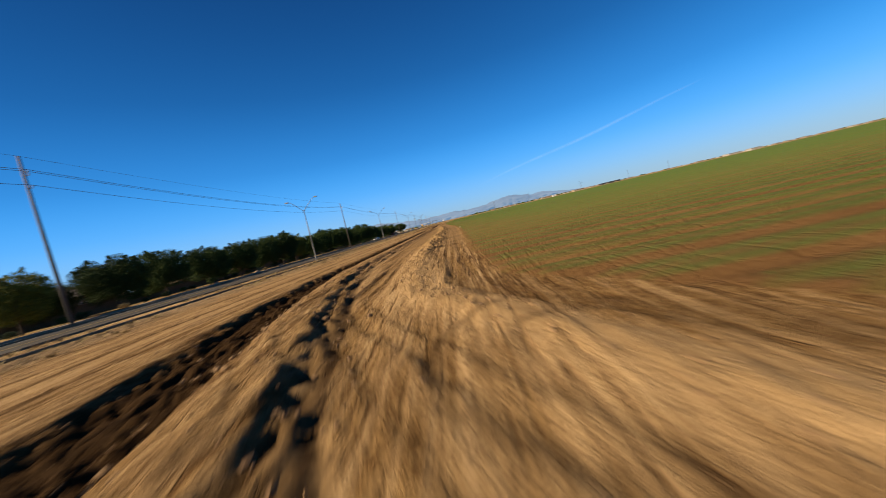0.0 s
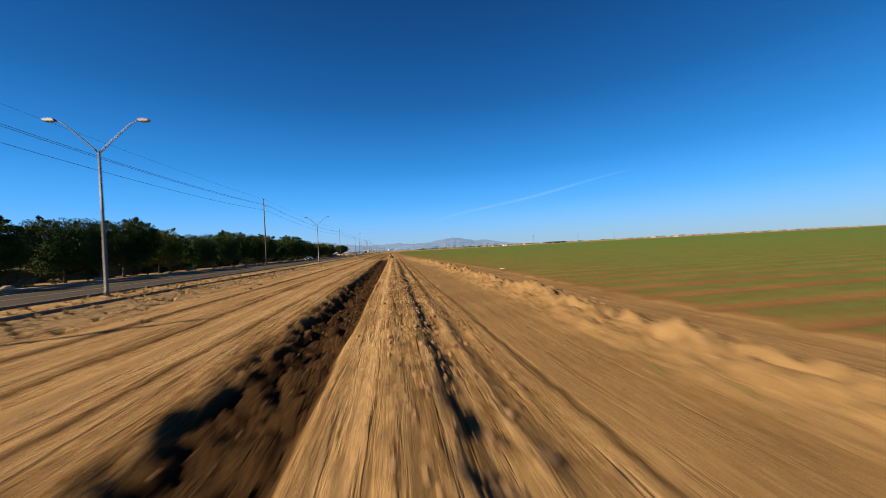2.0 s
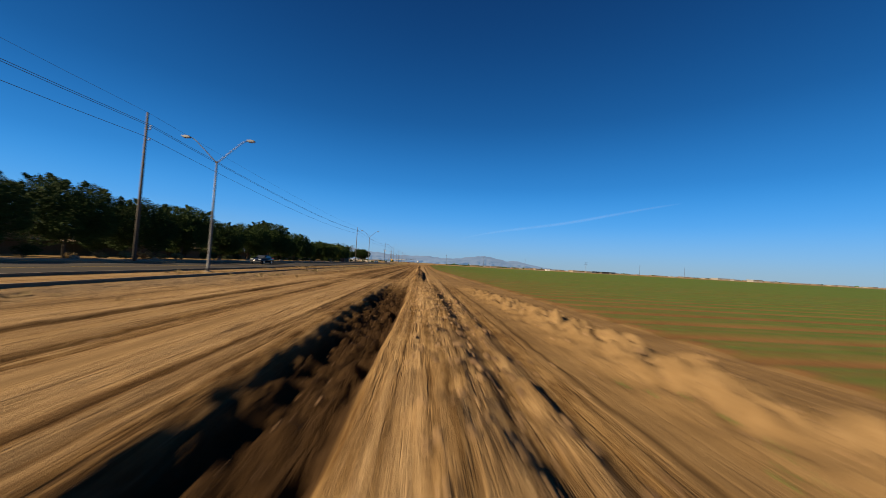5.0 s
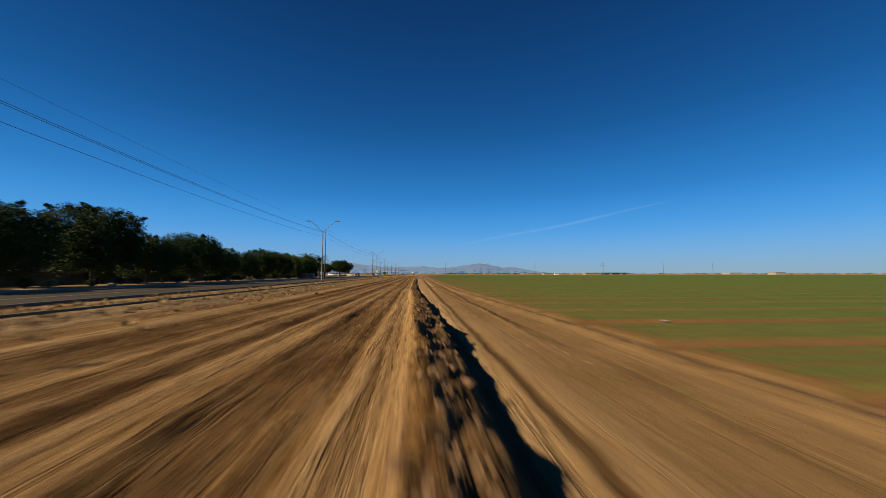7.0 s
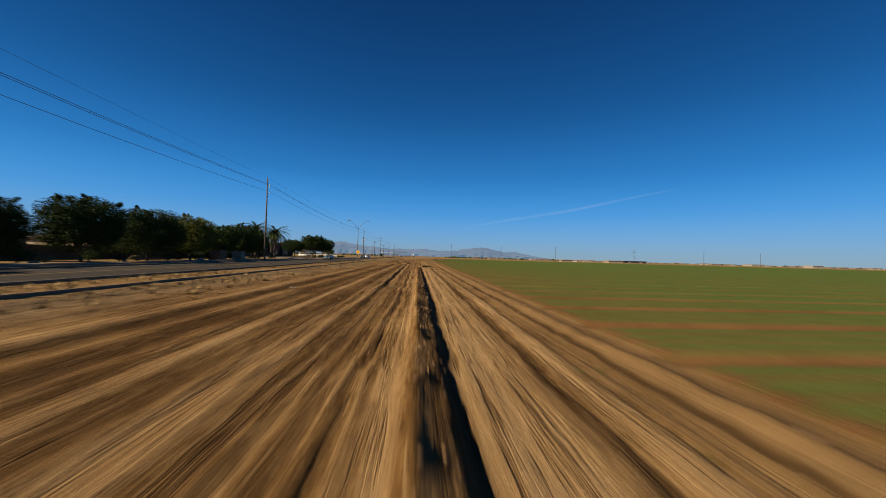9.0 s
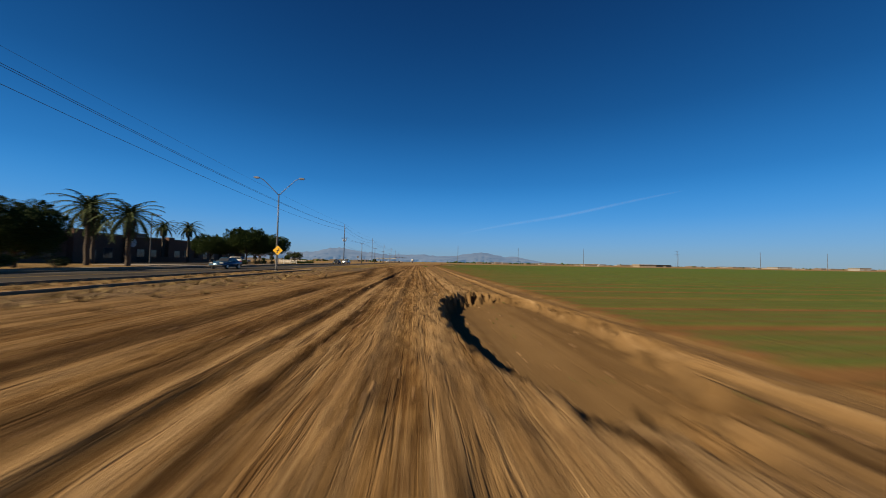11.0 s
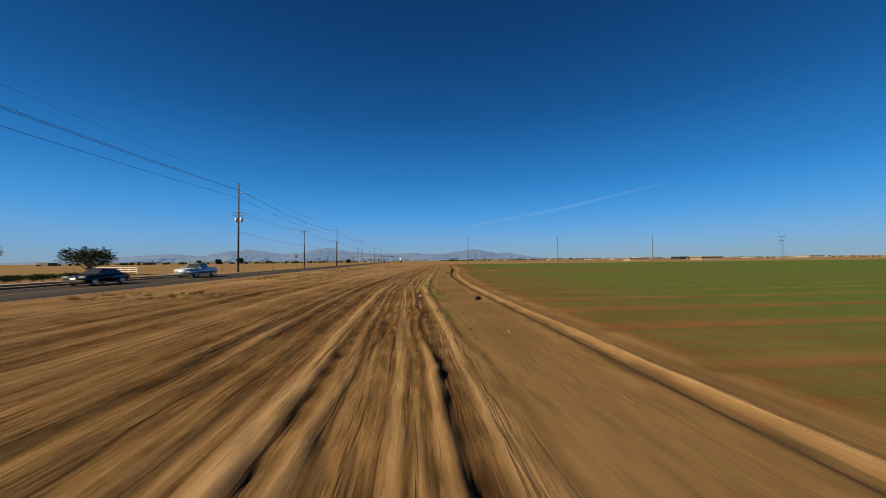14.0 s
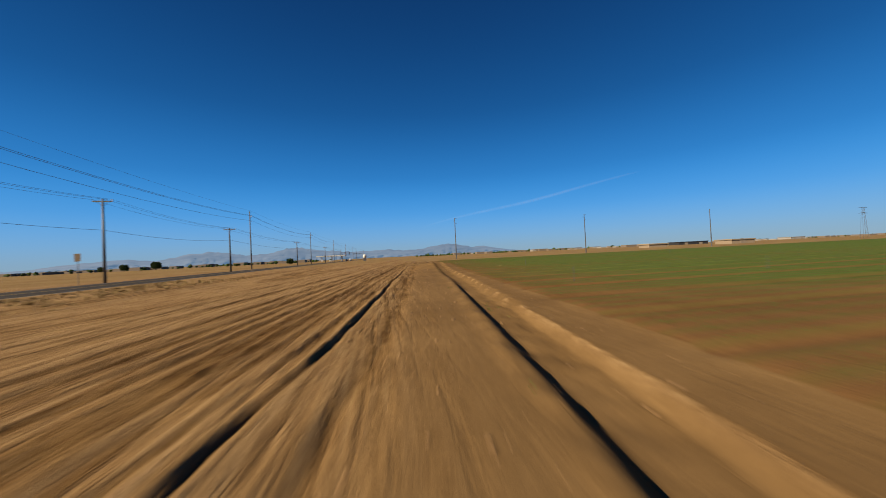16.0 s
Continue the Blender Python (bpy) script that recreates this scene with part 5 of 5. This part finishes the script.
SUV = dict(outline=[(-2.4, 0.42), (2.35, 0.4), (2.4, 0.85), (2.2, 1.02), (1.0, 1.1), (-2.35, 1.14), (-2.42, 0.8)],
           cabin=[(-2.35, 1.05), (-2.1, 1.75), (0.2, 1.78), (1.1, 1.05)], glass=[[(-2.0, 1.18), (-1.92, 1.6), (-0.95, 1.64), (-0.95, 1.16)], [(-0.87, 1.16), (-0.87, 1.64), (0.15, 1.64), (0.72, 1.14)]],
           wheels=(-1.45, 1.45), r=0.36, half=0.94)
vehicle("pickup_truck", -27.6, 373.6, -90, mat=BODY_SILVER, label="silver blue pickup truck on the far lane", **PICKUP)
vehicle("sedan_car", -31.0 + 3.2, 362.6 - 3.0, -90, mat=BODY_BLACK, label="black sedan on the far lane", **SEDAN)
vehicle("hatchback_car", -26.4, 290.5, -90, mat=BODY_BLUE, label="dark blue hatchback on the far lane", **SEDAN)
vehicle("sedan_car", -26.8, 151.5, -90, mat=BODY_BLACK, label="black sedan on the shaded far lane", **SEDAN)
vehicle("estate_car", -47.8, 337.2, 0, z=0.015, mat=BODY_WHITE, label="white off-road car parked before the brick building", **SUV)
vehicle("estate_car", -22.6, 655, 90, mat=BODY_BLACK, label="black off-road car waiting at the crossing", **SUV)
vehicle("estate_car", -22.6, 690, 90, mat=BODY_WHITE, label="white off-road car at the crossing", **SUV)
vehicle("sedan_car", -40, 700, 10, mat=BODY_WHITE, label="white sedan near the filling station", **SEDAN)


# ---- far crossing ----
def signal(x, y, reach, turn):
    th = empty("traffic_signal", x, y, 0, turn)
    part("pole", tubed([(0, 0, -0.2), (0, 0, 6.3), (0, 0, 9.0)], [0.16, 0.13, 0.08], 8), STEEL, th)
    part("mast_arm", tubed([(0, 0, 5.6), (reach * 0.5, 0, 6.2), (reach, 0, 6.4)], [0.1, 0.08, 0.05], 6), STEEL, th)
    part("lamp_arm", tubed([(0, 0, 8.7), (1.5, 0, 9.5), (3.0, 0, 9.6)], [0.06, 0.05, 0.04], 6), STEEL, th)
    for k in (0.45, 0.72, 0.98):
        h = 5.6 + 0.8 * (1 - (1 - k) ** 2)
        head = part("signal_head", boxed(reach * k - 0.25, reach * k + 0.25, -0.3, -0.07, h - 0.85, h + 0.4, 0.02), BLACK, th, "black three-lamp head")
        part("lens", boxed(reach * k - 0.12, reach * k + 0.12, -0.315, -0.295, h + 0.02, h + 0.26), REDM, head)
    return tagged(th, "steel traffic signal with a long mast arm at the crossing", "traffic signal", "signals at the crossing")


signal(-14, 640, 11, 180)
signal(-36, 700, 12, 0)
signal(-12, 705, 9, 180)
th = tagged(empty("filling_station", -46, 745), "filling station canopy with white fascia and blue band", "filling station")
part("canopy", boxed(-14, 14, -6, 6, 4.8, 5.8, 0.03), WHITE, th)
part("fascia_band", boxed(-14.03, 14.03, -6.03, 6.03, 5.0, 5.3), BODY_BLUE, th, "blue fascia band")
for x in (-10, 0, 10):
    for y in (-3, 3):
        part("column", boxed(x - 0.25, x + 0.25, y - 0.25, y + 0.25, -0.2, 4.799), WHITE, th)
th = tagged(empty("water_tank", -6, 600), "small white tank on a stand by the crossing", "tank")
part("tank", tubed([(0, 0, 1.6), (0, 0, 2.0), (0, 0, 3.6), (0, 0, 4.0)], [0.4, 1.1, 1.1, 0.4], 12), WHITE, th, "", True)
part("stand", boxed(-0.8, 0.8, -0.8, 0.8, -0.2, 1.6, 0.02), STEEL, th)


# ---- far edge of the field ----
def steel_pole(x, y, h):
    th = empty("transmission_pole", x, y)
    part("pole", tubed([(0, 0, -0.3), (0, 0, h)], [0.18, 0.09], 8), STEEL, th)
    for k, s in ((0.99, 1), (0.93, -1), (0.87, 1)):
        part("arm", tubed([(0, 0, h * k - 0.1), (s * 0.6, 0, h * k)], [0.05, 0.03], 5), STEEL, th)
    return tagged(th, "pale steel transmission pole beyond the field", "transmission pole", "transmission poles beyond the field")


for x, h in ((27.0, 12.5), (70.0, 12.5), (118.0, 13), (255, 13), (310, 13)):
    steel_pole(x, 482, h)


def pylon(x, y, h):
    """Lattice mast with crossed bracing and two arms."""
    th = empty("lattice_pylon", x, y)
    for sx in (-1, 1):
        for sy in (-1, 1):
            part("leg", tubed([(sx * 0.8, sy * 0.8, -0.3), (sx * 0.25, sy * 0.25, h)], [0.04, 0.03], 5), STEEL, th)
    n = 7
    for i in range(n):
        z0, z1 = h * i / n, h * (i + 1) / n
        w0, w1 = 0.8 - 0.55 * i / n, 0.8 - 0.55 * (i + 1) / n
        for s in (-1, 1):
            part("brace", tubed([(s * w0, -w0, z0), (-s * w1, -w1, z1)], [0.018, 0.018], 4), STEEL, th)
    for k in (0.8, 0.97):
        part("arm", tubed([(-2.4, 0, h * k), (0, 0, h * k + 0.25), (2.4, 0, h * k)], [0.04, 0.1, 0.04], 5), STEEL, th)
    return tagged(th, "grey lattice power pylon beyond the field", "pylon")


pylon(190.8, 484, 12.5)


def warehouse(x, y, w, d, h, mat, label):
    th = tagged(empty("warehouse", x, y), label, "warehouse")
    part("wall", boxed(-w / 2, w / 2, -d / 2, d / 2, -1, h), mat, th)
    part("roof", boxed(-w / 2 - 0.5, w / 2 + 0.5, -d / 2 - 0.5, d / 2 + 0.5, h + 0.002, h + 0.6, 0.05), mat, th)
    n = int(w / 14)
    for i in range(n):
        xx = -w / 2 + (i + 0.5) * w / n
        part("loading_door", boxed(xx - 2, xx + 2, -d / 2 - 0.08, -d / 2 + 0.05, 0.0, min(4.2, h - 0.5)), CONCRETE, th)


warehouse(212, 552, 16, 10, 2.1, SAND, "long tan warehouse beyond the field")
warehouse(160, 556, 12, 8, 1.6, SAND, "low tan warehouse beyond the field")
warehouse(185, 590, 5, 5, 1.8, WHITE, "small white shed beyond the field")
warehouse(330, 700, 36, 14, 2.6, BLACK, "long dark shed far beyond the field")
warehouse(560, 640, 16, 12, 3.2, SHED, "pale farm shed at the end of the field")
warehouse(700, 860, 30, 20, 3.2, SHED, "pale shed far beyond the field")


def scatter_stuff(name, label, category, verts, faces, mat):
    return tagged(new(name, arrays(name, verts, faces, mat)), label, category, kind="stuff")


ICO = bmesh.new()
bmesh.ops.create_icosphere(ICO, subdivisions=1, radius=1)
ICO_V = np.array([v.co[:] for v in ICO.verts])
ICO_F = np.array([[v.index for v in f.verts] for f in ICO.faces])
ICO.free()


def lumps(cx, cy, cz, size, flat, seed):
    r = np.random.RandomState(seed)
    n = len(cx)
    v = ICO_V[None] * (1 + 0.9 * (r.rand(n, 12, 1) - 0.5)) * size[:, None, None] * (0.7 + 0.6 * r.rand(n, 1, 3)) * np.array([1, 1, flat])
    v = v + np.stack([cx, cy, cz], -1)[:, None]
    f = ICO_F[None] + (np.arange(n) * 12)[:, None, None]
    return v.reshape(-1, 3), f.reshape(-1, 3)


def tufts(cx, cy, cz, h, spread, blades, seed, lean=0.5):
    """Small blades: one narrow triangle pair each."""
    r = np.random.RandomState(seed)
    n = len(cx)
    a = r.rand(n, blades) * 6.283
    tip = np.stack([np.cos(a) * lean, np.sin(a) * lean, np.ones_like(a)], -1) * (h[:, None] * (0.6 + 0.6 * r.rand(n, blades)))[..., None]
    base = np.stack([cx, cy, cz], -1)[:, None] + np.stack([np.cos(a), np.sin(a), a * 0], -1) * spread * r.rand(n, blades, 1)
    side = np.stack([-np.sin(a), np.cos(a), a * 0], -1) * (h[:, None, None] * 0.22)
    v = np.stack([base - side, base + side, base + tip], 2)
    m = n * blades
    return v.reshape(-1, 3), np.arange(m * 3).reshape(-1, 3)


# far tree line and low roofs along the horizon
rs = np.random.RandomState(3)
n = 700
fx = np.concatenate([rs.uniform(60, 330, 260), rs.uniform(330, 1500, 220), rs.uniform(-420, -70, 220)])
fy = np.concatenate([rs.uniform(930, 1000, 260), rs.uniform(900, 1300, 220), rs.uniform(720, 950, 220)])
fs = rs.uniform(0.8, 1.9, n) * np.where(rs.rand(n) < 0.06, 1.8, 1.0)
v, f = lumps(fx, fy, fs * 0.7, fs, 0.85, 4)
scatter_stuff("distant_trees", "small dark trees strung along the horizon", "trees", v, f, LEAF)
fx = np.concatenate([rs.uniform(-430, -90, 60), rs.uniform(120, 1500, 150)])
fy = np.concatenate([rs.uniform(760, 900, 60), rs.uniform(850, 1200, 150)])
bm = bmesh.new()
for x, y in zip(fx, fy):
    w = rs.uniform(3, 9)
    add_box(bm, x - w, x + w, y - 6, y + 6, -1, rs.uniform(1.8, 3.4))
tagged(part("distant_houses", bm, ROOFTILE), "low dark roofs of a far housing estate", "houses", kind="stuff")
bm = bmesh.new()
for x, y in zip(rs.uniform(60, 1500, 60), rs.uniform(840, 1150, 60)):
    w = rs.uniform(2, 6)
    add_box(bm, x - w, x + w, y - 5, y + 5, -1, rs.uniform(1.0, 1.9))
tagged(part("distant_sheds", bm, SHED), "small white sheds strung along the horizon", "sheds", kind="stuff")
for x, y, s in ((-163, 640, 0.6), (-150, 650, 0.75), (-190, 660, 0.5), (222, 556, 0.36), (-40, 560, 0.4)):
    c = copy_thing(KINDS["a"], pose(x, y, 0) @ Matrix.Scale(s, 4))
    c.matrix_basis = pose(x, y, 0, 0, 0, x) @ Matrix.Scale(s, 4)
    tagged(c, "dark green tree standing alone far off", "tree", "lone far trees")

# ---- loose soil, weeds and crop ----
def ground_at(x, y):
    return relief(np.asarray(x, float), np.asarray(y, float))[0]


n = 21000
cy = rs.uniform(-4, 430, n)
sel = rs.rand(n)
cx = np.where(sel < 0.45, rs.uniform(-4.5, 3.0, n), rs.uniform(-10, 8, n)) + bend(cy)
near_a = (cy < 116) & (sel < 0.45)
cx = np.where(near_a, bend(cy) + rs.normal(0.15, 0.5, n), cx)
near_r = (cy > 18) & (cy < 112) & (sel > 0.8)
cx = np.where(near_r, field_edge(cy) - 2.4 + rs.normal(0, 0.6, n), cx)
near_b = (cy > 126) & (cy < 240) & (sel < np.where(cy < 150, 0.3, 0.1))
cx = np.where(near_b, np.interp(cy, BERM_Y, BERM_X) + rs.normal(-0.1, 0.22, n), cx)
size = 0.011 + 0.032 * rs.rand(n) ** 5 + np.where(near_a | near_r | near_b, 0.035 * rs.rand(n) ** 2.4, 0)
keep = cx < field_edge(cy) - 0.2
cx, cy, size = cx[keep], cy[keep], size[keep]
v, f = lumps(cx, cy, ground_at(cx, cy) + size * 0.2, size, 0.75, 8)
scatter_stuff("soil_clods", "loose brown clods of soil over the berm and ruts", "soil clods", v, f, CLOD)

n = 10000
cy = rs.uniform(-2, 236, n)
side = rs.rand(n)
cx = np.where(side < 0.45, field_edge(cy) - 2.45 + rs.normal(0, 0.5, n), bend(cy) + rs.normal(0.2, 0.55, n))
cx = np.where(cy > 124, np.interp(cy, BERM_Y, BERM_X) + rs.normal(-0.14, 0.27, n), cx)
cx = np.where((cy < 116) & (side > 0.82), bend(cy) - 2.15 + rs.normal(0, 0.3, n), cx)
early = 0.9 * (0.03 * np.maximum(26 - cy, 0) ** 1.6 - 0.02 * np.maximum(18 - cy, 0) ** 1.85)
cx = np.where((cy < 116) & (side > 0.45) & (side < 0.68), bend(cy) + early + rs.normal(0.85, 0.36, n), cx)
size = (0.02 + 0.055 * rs.rand(n) ** 3) * np.where((cy > 150) | (side > 0.82) | (side < 0.45), 0.6, 1.0)
keep = ~((cy > 108) & (cy < 128)) & ~((cy > 150) & (side < 0.9))
cx, cy, size = cx[keep], cy[keep], size[keep]
# clods on the berm, in the trench and the trough get the darker material
far = (cy > 120) | ((side[keep] > 0.45) & (side[keep] < 0.68)) | (side[keep] > 0.82)
v, f = lumps(cx[far], cy[far], ground_at(cx[far], cy[far]) + size[far] * 0.25, size[far], 0.8, 19)
scatter_stuff("dark_clods", "fist-sized dark clods on the berm and in the trench", "soil clods", v, f, DARKCLOD)
cx, cy, size = cx[~far], cy[~far], size[~far]
v, f = lumps(cx, cy, ground_at(cx, cy) + size * 0.25, size, 0.8, 18)
scatter_stuff("large_clods", "fist-sized brown clods along the spoil heap and bank", "soil clods", v, f, CLOD)

n = 15000
cy = rs.uniform(10, 430, n)
clump = fractal(cy * 0.11, cy * 0 + 1.0, 3)
cx = np.where(rs.rand(n) < 0.5, rs.uniform(-18.6, -15, n), -14.4 + rs.gamma(1.6, 1.1, n))
keep = (clump > 0.42) & (cx < -8) & ((cy < 286) | (cx > -18.5))
cx, cy = cx[keep], cy[keep]
v, f = tufts(cx, cy, ground_at(cx, cy) - 0.01, 0.04 + 0.2 * rs.rand(len(cx)) ** 3, 0.2, 8, 5, 0.9)
scatter_stuff("dry_weeds", "dry straw coloured weeds along the median and road edge", "weeds", v, f, STRAW)
n = 4600
cy = np.concatenate([rs.normal(322, 9, 4000), rs.normal(440, 14, 600)])
cx = np.concatenate([rs.normal(-14.0, 1.5, 4000), rs.normal(9, 4, 600)])
v, f = tufts(cx, cy, ground_at(cx, cy) - 0.01, 0.03 + 0.08 * rs.rand(n) ** 2, 0.3, 7, 6, 1.4)
scatter_stuff("dry_brush", "tan dry brush in clumps on the bare soil", "brush", v, f, STRAW)

n = 2600
cy = np.concatenate([rs.normal(347, 6.5, 1300), rs.uniform(40, 100, 500), rs.uniform(140, 420, 800)])
cx = np.concatenate([1.15 + rs.normal(0, 0.34, 1300), field_edge(cy[1300:1800]) - 3.6 + rs.normal(0, 0.25, 500), field_edge(cy[1800:]) - 1.9 + rs.normal(0, 0.35, 800)])
keep = (fractal(cx * 0.8, cy * 0.5, 3) > 0.5) | ((np.arange(n) < 1300) & (fractal(cx * 2.5, cy * 1.2, 3) > 0.54))
cx, cy = cx[keep], cy[keep]
v, f = tufts(cx, cy, ground_at(cx, cy) - 0.005, 0.025 + 0.04 * rs.rand(len(cx)), 0.06, 4, 9, 0.9)
scatter_stuff("green_sprouts", "small green weeds sprouting from the soil", "weeds", v, f, SPROUT)

# seed rows: eleven to a bed, denser and finer close to the track
allx, ally = [], []
for y in np.arange(3, 462, 0.25):
    ph = abs(float(np.interp(y, BED_Y, BED_N)) % 1.0 - 0.5) * 2
    if ph > (0.66 if y < 120 else 0.76):
        continue
    f0 = float(field_edge(y)) + 0.7
    k = 150
    x = f0 + 34 * rs.rand(k) ** 1.5
    x = x[rs.rand(k) < 0.45 + 0.55 * np.clip((x - f0) / 9, 0, 1)]
    allx.append(x)
    ally.append(np.full(len(x), y) + rs.normal(0, 0.025, len(x)))
cx, cy = np.concatenate(allx), np.concatenate(ally)
v, f = tufts(cx, cy, ground_at(cx, cy) - 0.01, 0.025 + 0.03 * rs.rand(len(cx)), 0.03, 2, 12, 0.9)
scatter_stuff("crop_seedlings", "short green crop seedlings in rows across the field", "crop", v, f, CROP)

# pale block left lying in the wheel track, dropped pipe on the field
ob = part("concrete_block", boxed(-0.07, 0.07, -0.12, 0.12, 0, 0.1, 0.012), CONCRETE)
ob.matrix_basis = pose(0.3, 343.7, height(0.3, 343.7) - 0.02, 4, 0, 12)
tagged(ob, "pale broken concrete block lying in a wheel track", "block")
ob = part("irrigation_pipe", tubed([(0, 0, 0.06), (3.4, 0.4, 0.06)], [0.035, 0.035], 8), STUCCO)
ob.matrix_basis = pose(9.8, 377.0, height(10, 377) + 0.03)
tagged(ob, "pale plastic irrigation pipe lying on the field", "pipe")
for x, y in ((13.9, 395.2), (24.9, 395.1), (20.4, 415.7), (49.5, 427.4), (8.7, 345.7), (36, 395)):
    ob = part("sprinkler_riser", boxed(-0.012, 0.012, -0.012, 0.012, -0.1, 0.7, 0.003), STEEL)
    ob.location = (x, y, height(x, y))
    tagged(ob, "thin grey sprinkler riser standing in the crop", "sprinkler", "sprinkler risers in the field")


def scrap(x, y, w, h, turn, mat, label):
    bm = bmesh.new()
    bmesh.ops.create_grid(bm, x_segments=5, y_segments=4, size=0.5)
    for v in bm.verts:
        v.co = (v.co.x * w, v.co.y * h, 0.05 * math.sin(v.co.x * 7) * math.cos(v.co.y * 5 + 1) + 0.05)
    bmesh.ops.solidify(bm, geom=bm.faces[:], thickness=0.008)
    ob = part("scrap", bm, mat)
    ob.matrix_basis = pose(x, y, height(x, y) + 0.005, 0, 0, turn)
    return tagged(ob, label, "scrap", "scraps lying about")


scrap(6.8, 151.9, 0.22, 0.12, 20, CONCRETE, "crumpled grey plastic sheet at the edge of the field")
scrap(-16.6, 335.0, 0.9, 0.4, 70, WHITE, "crumpled white plastic sheet beside the road")
scrap(7.9, 62.0, 0.34, 0.1, 0, WHITE, "crumpled white plastic sheet at the edge of the field")
scrap(-7.5, 208.8, 0.35, 0.25, 40, CONCRETE, "torn pale sacking on the soil")

# sign panel and marker posts on the verge
th = tagged(empty("road_sign", -33.2, 431.5), "brown sign panel seen from behind on a thin post", "road sign")
part("post", tubed([(0, 0, -0.2), (0, 0, 3.9)], [0.04, 0.04], 6), STEEL, th)
part("plate", boxed(-0.35, 0.35, -0.06, -0.045, 2.9, 3.9, 0.005), BLOCKWALL, th, "weathered back of a sign plate")
for x, y in ((-34.2, 392.5), (-31.8, 410), (-35.5, 404)):
    ob = part("marker_post", tubed([(0, 0, -0.2), (0, 0, 0.95), (0, 0, 1.05)], [0.07, 0.07, 0.04], 8), CONCRETE)
    ob.location = (x, y, 0)
    tagged(ob, "short pale marker post on the road verge", "marker post", "marker posts on the verge")
